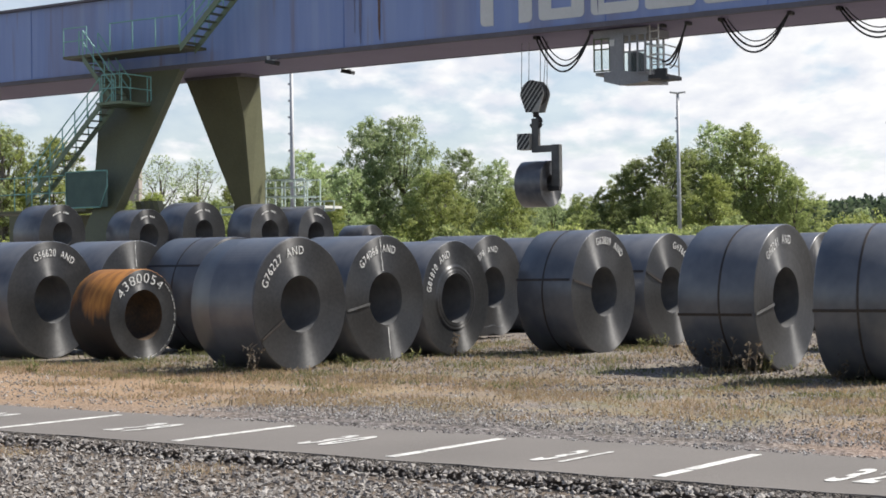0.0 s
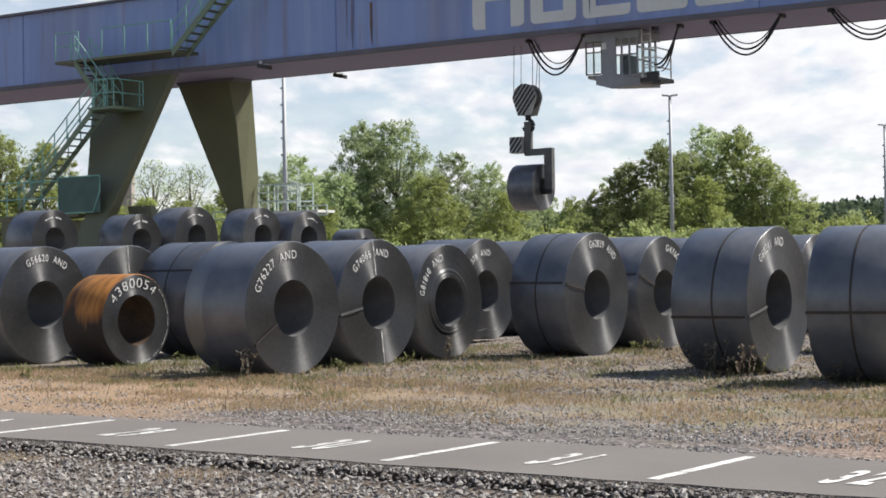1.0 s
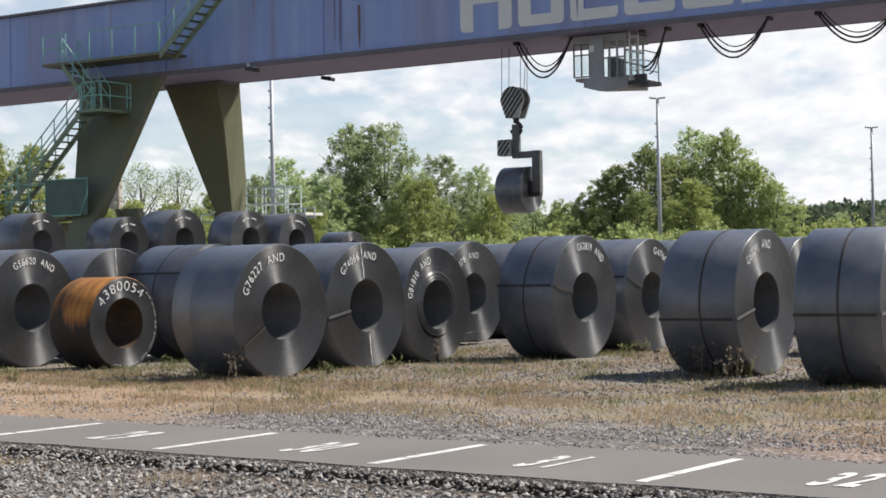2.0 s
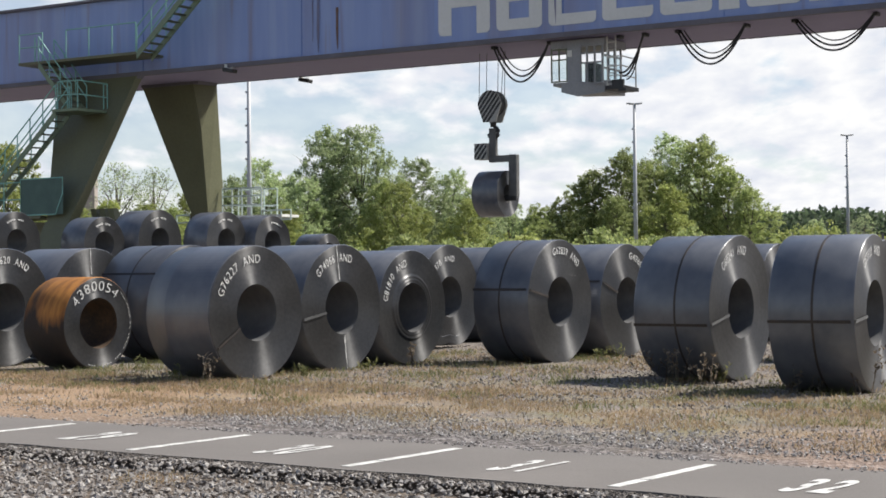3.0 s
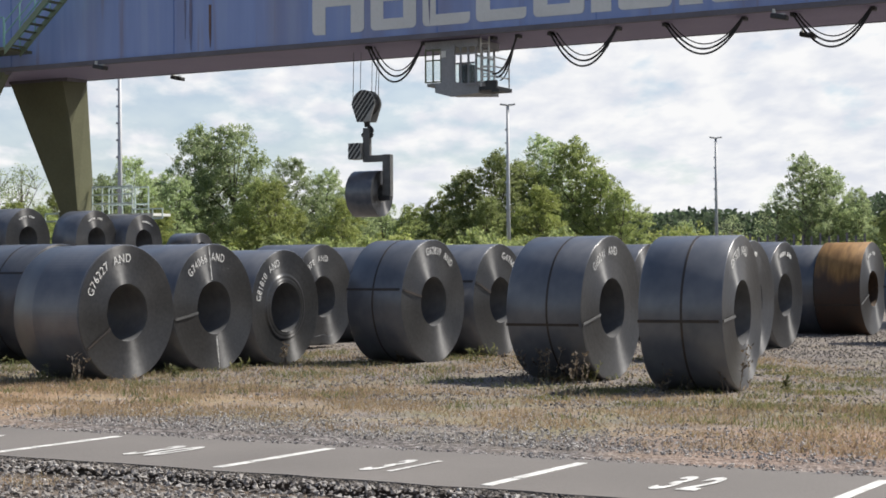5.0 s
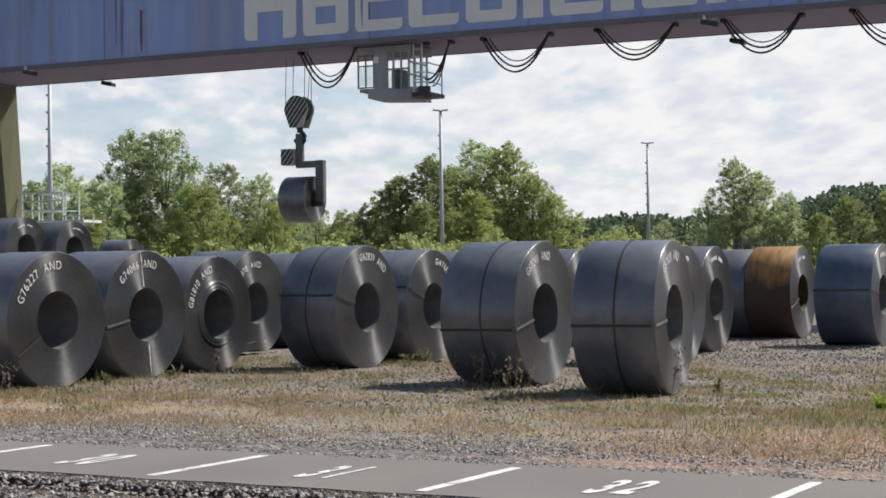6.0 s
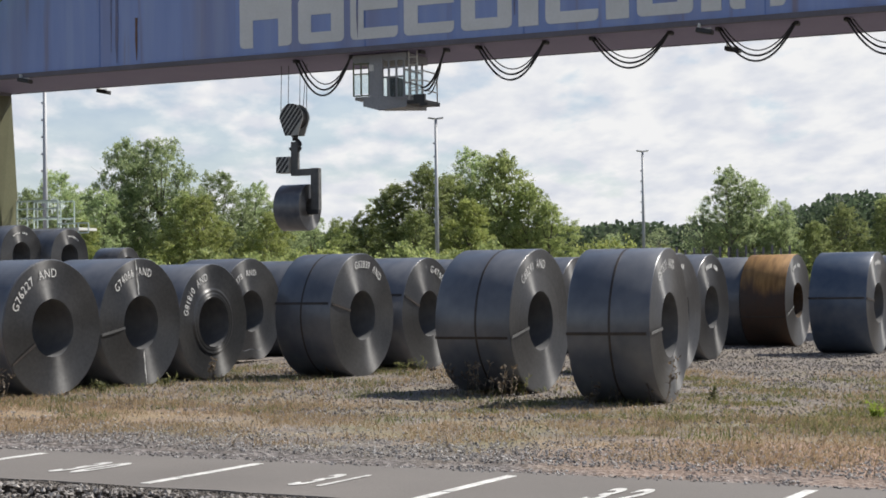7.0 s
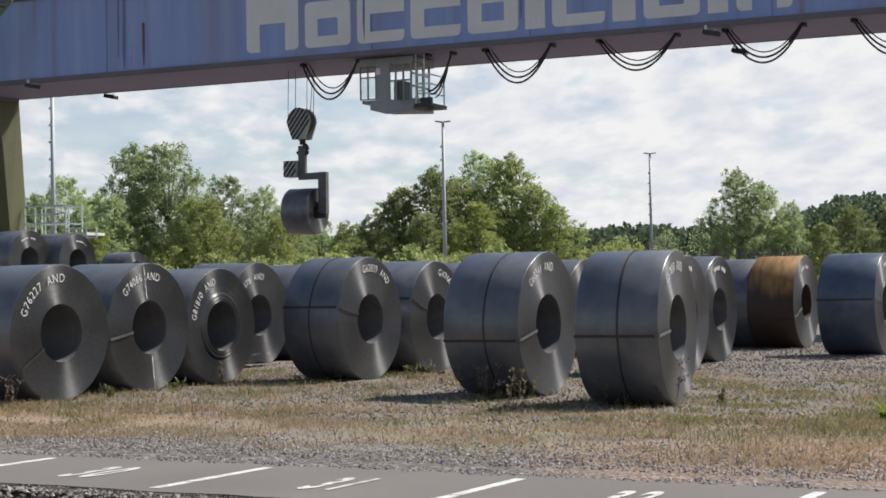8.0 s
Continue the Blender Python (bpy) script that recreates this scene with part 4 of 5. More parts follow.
    # tapered legs, splayed towards the rails
    legs = (((43.86, -48.4, -44.42, 0.22), (41.5, -46.67, -45.58, 0.46), 3.40, -1), ((46.45, -46.49, -43.70, 1.02), (47.5, -44.93, -44.09, 1.0), 3.80, 1))
    for (v_t, l_t, r_t, w_t), (v_b, l_b, r_b, w_b), knee, way in legs:
        top_z = zb - 0.03
        low = [yard(l_b, v_b, knee), yard(r_b, v_b, knee), yard(r_b, v_b + w_b, knee), yard(l_b, v_b + w_b, knee)]
        high = [yard(l_t, v_t, top_z), yard(r_t, v_t, top_z), yard(r_t + 0.10, v_t + w_t, top_z), yard(l_t, v_t + w_t, top_z)]
        bm = bmesh.new()
        if way < 0:
            prism(bm, low, high)
        else:                                          # the near corner of the head is cut back to the rear edge, down to a fold
            fold = bm.verts.new(high[1].lerp(low[1], 0.36))
            lv, hv = [bm.verts.new(p) for p in low], [bm.verts.new(p) for p in high]
            cut = bm.verts.new(high[1].lerp(high[0], 0.10) + V * 0.05)
            for ring in ((lv[0], lv[1], fold, cut, hv[0]), (cut, fold, hv[2]), (lv[1], lv[2], hv[2], fold), (lv[2], lv[3], hv[3], hv[2]), (lv[3], lv[0], hv[0], hv[3]), (hv[0], cut, hv[2], hv[3]), lv[::-1]):
                bm.faces.new(ring)
            bm.verts.remove(hv[1])
            bmesh.ops.recalc_face_normals(bm, faces=bm.faces)
        leg = part("leg", bm, MAT_OLIVE, crane, "tapered olive green leg")
        bm = bmesh.new()                               # dirty collar plate where the leg meets the girder
        prism(bm, [p + Vector((0, 0, -0.10)) for p in high], [p + (p - (high[0] + high[2]) / 2) * 0.03 + Vector((0, 0, 0.028)) for p in high])
        part("collar", bm, MAT_GRIME, leg, "grimy collar plate")
        foot_v = v_b + way * 0.9
        bm = bmesh.new()
        prism(bm, [yard(l_b - 0.45, foot_v - 0.1, 0.9), yard(r_b + 0.35, foot_v - 0.1, 0.9), yard(r_b + 0.35, foot_v + w_b + 0.2, 0.9), yard(l_b - 0.45, foot_v + w_b + 0.2, 0.9)],
              [yard(l_b - 0.04, v_b - 0.04, knee - 0.002), yard(r_b + 0.04, v_b - 0.04, knee - 0.002), yard(r_b + 0.04, v_b + w_b + 0.04, knee - 0.002), yard(l_b - 0.04, v_b + w_b + 0.04, knee - 0.002)])
        part("foot", bm, MAT_OLIVE, leg, "flared olive foot")
        bogie = slab("bogie", -46.0, -45.1, foot_v - 1.4, foot_v + 1.8, 0.30, 0.9, MAT_OLIVE, "olive wheel bogie")
        for k in (-0.9, 1.3):
            bm = bmesh.new()
            rod(bm, yard(-45.72, foot_v + k, 0.30), yard(-45.38, foot_v + k, 0.30), 0.28, seg=20)
            part("wheel", bm, MAT_DARK, bogie)
        slab("cross_arm", r_b + 0.05, r_b + 0.6, v_b - 0.1, v_b + 0.14, knee - 0.35, knee - 0.22, MAT_SIGN, "pale short arm")
    # portal base between and outside the legs
    slab("sill_beam", -45.95, -45.15, 42.3, 48.0, 0.35, 0.85, MAT_OLIVE, "olive tie beam")
    for k in range(3):
        bm = bmesh.new()
        prism(bm, [yard(-45.0 + 0.42 * k, 42.6, 2.1), yard(-44.75 + 0.42 * k, 42.6, 2.1), yard(-44.75 + 0.42 * k, 42.9, 2.1), yard(-45.0 + 0.42 * k, 42.9, 2.1)],
              [yard(-45.4 + 0.42 * k, 42.4, 3.85), yard(-45.15 + 0.42 * k, 42.4, 3.85), yard(-45.15 + 0.42 * k, 42.7, 3.85), yard(-45.4 + 0.42 * k, 42.7, 3.85)])
        part("brace_plate", bm, MAT_OLIVE, crane)
    slab("drive_house", -50.9, -48.6, 41.4, 43.4, 0.35, 3.45, MAT_OLIVE, "olive machinery housing below the stairs")
    slab("drive_base", -50.9, -44.6, 41.9, 43.0, 0.32, 0.62, MAT_OLIVE)
    # stairs and walkways on the near side
    v0, v1 = 42.55, 43.35
    slab("walkway", -49.15, -43.20, v0, 43.93, 9.36, 9.46, MAT_OLIVE, "olive steel walkway")
    rails(crane, [(-49.1, 9.46), (-47.9, 9.46)], v0, (1.05, 0.55))
    rails(crane, [(-46.7, 9.46), (-43.3, 9.46)], v0, (1.05,), every=1.1)
    rails(crane, [(-49.1, 9.46), (-49.08, 9.46)], v1, (1.05, 0.55))
    flight(crane, -43.25, 9.40, -40.5, 11.80, v0, v1)
    flight(crane, -48.1, 9.42, -46.45, 7.55, v0, v1)
    slab("landing", -46.65, -45.37, 41.75, v1, 7.40, 7.50, MAT_SAGE, "sage green steel landing")
    rails(crane, [(-46.4, 7.5), (-45.42, 7.5)], 41.8, (1.0, 0.5), every=0.6)
    rails(crane, [(-45.6, 7.5), (-45.42, 7.5)], v1, (1.0, 0.5), every=0.6)
    for h in (0.5, 1.0):
        bm = bmesh.new()
        tube(bm, [yard(-45.42, 41.8, 7.5 + h), yard(-45.42, v1, 7.5 + h)], 0.024)
        part("rail", bm, MAT_MINT, crane)
    flight(crane, -46.5, 7.46, -50.4, 4.0, 41.8, 42.5)
    slab("walkway", -52.6, -46.9, 41.4, 43.2, 3.52, 3.62, MAT_OLIVE, "olive steel walkway")
    rails(crane, [(-52.5, 3.62), (-46.95, 3.62)], 41.45, (1.25, 0.62), every=0.95)
    bm = bmesh.new()
    gbox(bm, -46.85, 41.42, 4.30, (2.1, 0.02, 1.30))
    screen = part("screen", bm, MAT_SCREEN, crane, "dark green mesh screen")
    bm = bmesh.new()
    tube(bm, [yard(a, 41.40, z) for a, z in ((-47.9, 3.65), (-47.9, 4.97), (-45.80, 4.97), (-45.80, 4.4), (-46.15, 3.65), (-47.9, 3.65))], 0.028)
    part("screen_frame", bm, MAT_MINT, screen, "mint green tube frame")
    # cage and walkway behind the far leg
    slab("walkway", -44.9, -41.0, 48.1, 49.2, 3.60, 3.70, MAT_SIGN, "pale steel walkway")
    rails(crane, [(-43.9, 3.70), (-42.0, 3.70)], 48.15, (1.05, 0.75, 0.40), MAT_PALE, 0.45)
    rails(crane, [(-43.9, 3.70), (-42.0, 3.70)], 49.15, (1.05, 0.40), MAT_PALE, 0.65)
    rails(crane, [(-42.0, 3.50), (-40.6, 3.50)], 48.15, (0.36, 0.0), MAT_PALE, 0.5)
    rails(crane, [(-46.6, 3.30), (-45.9, 3.30)], 48.6, (0.5, 0.2), MAT_PALE, 0.5)
    # floodlights under the girder
    for a, v, z in ((-40.1, 43.9, 8.68), (-15.8, 43.9, 8.60), (-39.62, 47.8, 8.66), (-16.0, 47.8, 8.57), (-49.6, 47.8, 8.66)):
        lamp = new("floodlight")
        lamp.parent = crane
        bm = bmesh.new()
        gbox(bm, a, v, z, (0.48, 0.30, 0.14), 0.02, Matrix.Rotation(radians(12), 4, "Y"))
        part("housing", bm, MAT_DARK, lamp)
        bm = bmesh.new()
        gbox(bm, a - 0.16, v, z + 0.13, (0.05, 0.16, 0.2))
        gbox(bm, a, v, z + 0.078, (0.34, 0.10, 0.02))
        part("bracket", bm, MAT_SIGN, lamp)
    # cables that hang in loops from the cable runway
    for x0, x1, sag, z in ((-29.68, -27.62, 1.22, 8.78), (-25.16, -24.30, 0.55, 8.6), (-23.20, -20.98, 1.12, 8.78), (-19.48, -17.04, 1.0, 8.78), (-15.6, -13.3, 1.05, 8.78), (-11.9, -9.6, 1.1, 8.78)):
        short = x0 == -25.16
        for k, dv in enumerate((0.0, 0.10, 0.22)):
            pts = []
            for i in range(21):
                f = i / 20
                d = sag * (1 - 0.16 * k) * (1 - (2 * f - 1) ** 2)
                zz = z - d if not short else 7.62 + (8.78 - 7.62) * f ** 1.7 - 0.12 * math.sin(math.pi * f) - 0.10 * k * (1 - f)
                pts.append(yard(x0 + 0.07 * k + (x1 - x0 - 0.14 * k) * f, 44.55 + dv, zz))
            bm = bmesh.new()
            tube(bm, pts, 0.032 if k < 2 else 0.02, 6)
            part("cable", bm, MAT_RUBBER, crane, "black hanging cable", smooth=True)
        for x in (x0, x1):
            bm = bmesh.new()
            gbox(bm, x, 44.65, 8.74, (0.12, 0.30, 0.10))
            part("cable_carrier", bm, MAT_DARK, crane)
    return crane


def pane(name, a, b, z, s, host):
    bm = bmesh.new()
    gbox(bm, a, b, z, s)
    ob = part(name, bm, MAT_GLASS, host, "pale see-through glass")
    ob.visible_shadow = False
    return ob


def CX(a):
    """The cab's narrow build along the girder."""
    return -26.215 + (a + 25.9) * 0.84


def cyard(a, b, z=0.0):
    return yard(CX(a), b, z)


def cbox(bm, a, b, z, s, bevel=0.0):
    return gbox(bm, CX(a), b, z, (s[0] * 0.84, s[1], s[2]), bevel)


def build_cab(crane):
    cab = tagged(new("crane_cab"), "grey crane driver's cab with glazed sides under the girder", "crane cab")
    cab.matrix_world = SKEW @ Matrix.Translation(U * -0.27 + Vector((0, 0, 0.10)))

    def b(name, x0, x1, y0, y1, z0, z1, mat, host=cab, label="", bevel=0.0):
        bm = bmesh.new()
        cbox(bm, (x0 + x1) / 2, (y0 + y1) / 2, (z0 + z1) / 2, (x1 - x0, y1 - y0, z1 - z0), bevel)
        return part(name, bm, mat, host, label)
    # lower tub, floor, roof, posts and panels round real openings
    bm = bmesh.new()
    prism(bm, [cyard(-26.72, 44.5, 7.02), cyard(-25.95, 44.35, 6.84), cyard(-24.95, 44.6, 6.95), cyard(-24.95, 46.1, 6.95), cyard(-26.72, 46.1, 7.02)],
          [cyard(-26.72, 44.5, 7.32), cyard(-25.95, 44.35, 7.32), cyard(-24.95, 44.6, 7.22), cyard(-24.95, 46.1, 7.22), cyard(-26.72, 46.1, 7.32)])
    part("tub", bm, MAT_CAB, cab, "grey cab floor tub")
    b("roof", -27.15, -24.9, 44.5, 46.1, 8.42, 8.66, MAT_CAB)
    b("side_panel", -26.42, -25.92, 44.44, 44.50, 7.32, 8.45, MAT_CAB, label="light grey side panel")
    b("back_panel", -26.7, -25.0, 46.04, 46.10, 7.32, 7.50, MAT_CAB)
    bay = b("front_bay", -27.14, -26.42, 44.62, 45.9, 7.24, 7.34, MAT_CAB)
    for x in (-27.12, -26.80, -26.46):
        b("window_bar", x - 0.02, x + 0.025, 44.47, 44.52, 7.34, 8.42, MAT_TREAD, bay)
    for z in (7.36, 8.05, 8.38):
        b("window_bar", -27.14, -26.44, 44.475, 44.515, z - 0.02, z + 0.02, MAT_TREAD, bay)
    pane("pane", CX(-26.62), 44.5, 7.72, (0.28, 0.012, 0.6), bay)
    pane("pane", CX(-26.96), 44.5, 7.72, (0.28, 0.012, 0.6), bay)
    b("vent_box", -26.40, -26.22, 44.40, 44.44, 8.12, 8.32, MAT_SIGN)
    # glazed end that looks along the girder
    for y in (44.52, 44.95, 45.4, 45.85):
        b("window_post", -25.02, -24.96, y - 0.03, y + 0.03, 7.22, 8.45, MAT_CAB)
    for z in (7.25, 7.72, 8.12):
        b("window_bar", -25.015, -24.965, 44.5, 45.9, z - 0.025, z + 0.025, MAT_CAB)
    for y in (44.74, 45.18, 45.62):
        pane("pane", CX(-24.99), y, 7.75, (0.012, 0.36, 0.85), cab)
    b("seat", -26.0, -25.6, 45.0, 45.5, 7.32, 7.95, MAT_DARK, label="dark driver's seat")
    b("side_post", -25.92, -25.84, 44.42, 44.50, 7.0, 8.5, MAT_CAB)
    for x in (-25.62, -25.30):
        b("window_post", x - 0.03, x + 0.03, 44.47, 44.53, 7.2, 8.45, MAT_CAB)
    for z in (7.24, 7.9, 8.2):
        b("window_bar", -25.84, -24.96, 44.475, 44.525, z - 0.025, z + 0.025, MAT_CAB)
    for x in (-25.73, -25.46, -25.13):
        pane("pane", CX(x), 44.5, 7.58, (0.22, 0.012, 0.58), cab)
    # caged platform beside the cab
    b("platform", -24.92, -24.22, 44.6, 45.8, 7.02, 7.14, MAT_DARK, label="dark platform")
    b("toe_board", -24.6, -24.15, 44.5, 44.62, 7.0, 7.3, MAT_DARK)
    b("floodlight", -24.30, -23.98, 44.40, 44.58, 6.92, 7.02, MAT_DARK)
    for z in (7.45, 7.75, 8.05):
        bm = bmesh.new()
        tube(bm, [cyard(-24.85, 44.62, z), cyard(-24.28, 44.62, z), cyard(-24.28, 45.7, z)], 0.022)
        part("rail", bm, MAT_SIGN, cab)
    for x, y in ((-24.85, 44.62), (-24.5, 44.62), (-24.28, 44.62), (-24.28, 45.7)):
        bm = bmesh.new()
        rod(bm, cyard(x, y, 7.14), cyard(x, y, 8.7 if x < -24.4 else 8.05), 0.024)
        part("post", bm, MAT_SIGN, cab)
    for k in range(6):
        bm = bmesh.new()
        rod(bm, cyard(-24.85, 44.62, 7.3 + 0.24 * k), cyard(-24.5, 44.62, 7.3 + 0.24 * k), 0.016)
        part("rung", bm, MAT_SIGN, cab)


def striped(host, outline, a, z, width, v):
    """One slanted hazard stripe through (a, z), cut off at the edges of a convex plate."""
    c = math.radians(52)
    d = Vector((math.sin(c), -math.cos(c)))            # across the stripe
    pts = [Vector(p) for p in outline]
    for n, off in ((d, width / 2), (-d, width / 2)):
        out = []
        for p, q in zip(pts, pts[1:] + pts[:1]):
            fp, fq = (p - Vector((a, z))).dot(n) - off, (q - Vector((a, z))).dot(n) - off
            if fp <= 0:
                out.append(p)
            if fp * fq < 0:
                out.append(p.lerp(q, fp / (fp - fq)))
        pts = out
    if len(pts) < 3:
        return
    bm = bmesh.new()
    prism(bm, [yard(p.x, v, p.y) for p in pts], [yard(p.x, v + 0.007, p.y) for p in pts])
    part("stripe", bm, MAT_DARK, host, "black hazard stripe")


def build_hook():
    v = 45.75
    hook = tagged(new("hook_block"), "striped grey hook block hanging on wire ropes", "crane hook")
    # drop-shaped cheek plates with dark stripes
    n = 20
    outline = []
    for i in range(n + 1):
        t = math.pi * i / n
        outline.append((-29.84 - 0.44 * math.cos(math.pi - t) * -1, 6.82 + 0.50 * math.sin(t)))
    outline += [(-30.08, 6.26), (-29.60, 6.26)][::1] if outline[-1][0] < -29.84 else [(-29.60, 6.26), (-30.08, 6.26)]
    for vv in (v - 0.24, v + 0.18):
        bm = bmesh.new()
        prism(bm, [yard(a, vv, z) for a, z in outline], [yard(a, vv + 0.06, z) for a, z in outline])
        part("cheek_plate", bm, MAT_HOOK, hook, "worn grey cheek plate")
    for k in range(6):
        striped(hook, [(a, z) for a, z in outline if a < -29.50 or z > 6.5], -29.84 - 0.45 + 0.165 * k, 6.84, 0.078, v - 0.247)
    bm = bmesh.new()
    rod(bm, yard(-29.84, v - 0.17, 6.86), yard(-29.84, v + 0.17, 6.86), 0.38, seg=28)
    part("sheave", bm, MAT_DARK, hook)
    bm = bmesh.new()
    rod(bm, yard(-29.82, v, 6.30), yard(-29.82, v, 6.10), 0.10, seg=12)
    tube(bm, [yard(-29.82 + 0.19 * math.sin(t), v, 5.92 + 0.19 * math.cos(t)) for t in [0.2 + i * 0.33 for i in range(14)]], 0.065, 8)
    part("swivel_hook", bm, MAT_DARK, hook, "dark forged hook", smooth=True)
    for a in (-30.34, -30.06, -29.62, -29.50, -29.36):
        bm = bmesh.new()
        rod(bm, yard(a, v - 0.05, 6.9), yard(a - 0.04 + (0.10 if a == -29.5 else 0), v + 0.1, 8.72), 0.012, seg=5)
        part("wire_rope", bm, MAT_ROPE, hook)
    # C-shaped coil lifter
    lifter = tagged(new("coil_lifter"), "grey C-shaped coil lifter with striped counterweight", "lifting hook")

    def b(name, x0, x1, z0, z1, w, mat, label="", bevel=0.015):
        bm = bmesh.new()
        gbox(bm, (x0 + x1) / 2, v, (z0 + z1) / 2, (x1 - x0, w, z1 - z0), bevel)
        return part(name, bm, mat, lifter, label)
    b("counterweight", -30.45, -29.96, 5.02, 5.56, 0.44, MAT_HOOK, "striped counterweight")
    for k in range(4):
        striped(lifter, [(-30.44, 5.03), (-29.97, 5.03), (-29.97, 5.55), (-30.44, 5.55)], -30.46 + 0.17 * k, 5.29, 0.08, v - 0.226)
    b("hanger", -29.96, -29.70, 5.02, 6.06, 0.16, MAT_LIFTER)
    b("top_arm", -29.955, -28.92, 4.92, 5.14, 0.20, MAT_LIFTER)
    b("back_post", -29.20, -28.90, 3.74, 5.15, 0.22, MAT_LIFTER)
    b("prong", -30.3, -28.92, 3.62, 3.80, 0.22, MAT_DARK)
    p = SKEW @ (yard(-29.28, v) + U * -0.56)
    coil(p.x, p.y, 1.54, 0.98, "dark steel coil hanging in the crane's lifter", z=3.27, turn=58.6, bore=0.30, group="hanging coil", seg=48)
    for ob in (hook, lifter):
        ob.matrix_world = SKEW @ Matrix.Translation(U * -0.56 + Vector((0, 0, 0.17)))


PIVOT = yard(-44, 44)
SKEW = Matrix.Translation(PIVOT) @ Matrix.Rotation(radians(3.6), 4, "Z") @ Matrix.Translation(-PIVOT)   # the crane stands a little askew to the rows of coils
crane = build_crane()
crane.matrix_world = SKEW
build_cab(crane)
build_hook()


# ---------------------------------------------------------------- trees
def crown_mesh(seed, lobes, leaf, count):
    """Leaves gathered into many small tufts round the outside of several lobes, with gaps between the tufts."""
    rr = random.Random(seed)
    verts, faces = [], []
    tot = sum(l[3] ** 2 for l in lobes)
    shape = ((-1, -0.1, 0), (0.0, -0.62, 0.12), (1, 0.1, 0), (0.0, 0.6, -0.12))
    for cx, cy, cz, r, sq in lobes:
        tufts = 32
        each = int(count * r * r / tot / tufts)
        for _ in range(tufts):
            d = Vector((rr.gauss(0, 1), rr.gauss(0, 1), rr.gauss(0.25, 1))).normalized()
            mid = Vector((cx, cy, cz)) + Vector((d.x, d.y, d.z * sq)) * r * rr.uniform(0.45, 1.05)
            size = r * rr.uniform(0.15, 0.37)
            for _ in range(each):
                e = Vector((rr.gauss(0, 1), rr.gauss(0, 1), rr.gauss(0, 1))).normalized() * size * rr.random() ** 0.45
                c = mid + Vector((e.x, e.y, e.z * (0.8 + 0.4 * (sq - 1)))) + d * abs(rr.gauss(0, 0.12)) * r
                s = leaf * rr.uniform(0.5, 1.25)
                q = Euler((rr.gauss(0, 0.9), rr.gauss(0, 0.9), rr.uniform(0, 6.28))).to_matrix()
                o = len(verts)
                verts.extend(c + q @ (Vector(p) * s) for p in shape)
                faces.append((o, o + 1, o + 2, o + 3))
    return verts, faces


def tree(seed, height, spread, mat, label, leaf=0.074, count=32000, base=0.12, sparse=False, tall=1.0):
    rr = random.Random(seed)
    root = tagged(new("tree"), label, "tree", "trees behind the yard")
    bm = bmesh.new()
    lobes = []
    th = height * (0.55 if not sparse else 0.8)
    lean = Vector((rr.uniform(-.05, .05), rr.uniform(-.05, .05), 1))
    rod(bm, (0, 0, -0.3), lean * th, height * 0.022, height * 0.008, 7)
    n = 22
    for i in range(n):
        f = (i + 0.5) / n
        z = height * (base + (0.93 - base) * f)
        prof = math.sin(math.pi * (0.16 + 0.80 * f)) ** 0.75
        a = i * 2.4 + rr.uniform(-.5, .5)
        off = spread * prof * rr.uniform(0.35, 0.78)
        r = spread * rr.uniform(0.24, 0.42) * (0.55 + 0.45 * prof)
        p = Vector((math.cos(a) * off, math.sin(a) * off, z))
        rod(bm, lean * min(th * 0.95, z * 0.72), p, height * 0.0055, height * 0.0014, 5)
        lobes.append((p.x, p.y, p.z, r, tall))
        for _ in range(6 if sparse else 2):           # bare twigs at the limb's end
            w = Vector((rr.gauss(0, 0.6), rr.gauss(0, 0.6), rr.uniform(0.2, 1.2))) * r * 1.1
            rod(bm, p - (p - Vector((0, 0, p.z))) * rr.uniform(0, 0.35), p + w, height * 0.0022, height * 0.0006, 3)
    lobes.append((0, 0, height * 0.90, spread * 0.30, 1.0))
    part("trunk", bm, MAT_BARK, root)
    v, f = crown_mesh(seed, lobes, leaf, count)
    raw("crown", v, f, mat, root)
    return root


def shrub(seed, height, spread, mat, label, count=5200, leaf=0.10):
    rr = random.Random(seed)
    root = tagged(new("bush"), label, "bush", "bushes behind the yard")
    bm = bmesh.new()
    lobes = []
    for i in range(9):
        a, f = i * 2.4, rr.random()
        off = spread * rr.uniform(0.1, 0.75)
        z = height * rr.uniform(0.15, 0.78) * (1 - 0.35 * off / spread)
        p = Vector((math.cos(a) * off, math.sin(a) * off, z))
        rod(bm, (0.1 * math.cos(a), 0.1 * math.sin(a), -0.2), p, 0.06, 0.02, 5)
        lobes.append((p.x, p.y, p.z, height * rr.uniform(0.2, 0.32), 0.9))
    part("stem", bm, MAT_BARK, root)
    v, f = crown_mesh(seed + 70, lobes, leaf, count)
    raw("crown", v, f, mat, root)
    return root


def plant(protos, x, y, scale, height=1.0, seed=0):
    rr = random.Random(seed)
    p = protos[seed % len(protos)]
    ob = copy_thing(p, pose(x, y, 0, 0, 0, rr.uniform(0, 360)))
    ob.scale = (scale, scale, scale * height)
    return ob


def az(deg, dist):
    return math.sin(radians(deg)) * dist, math.cos(radians(deg)) * dist


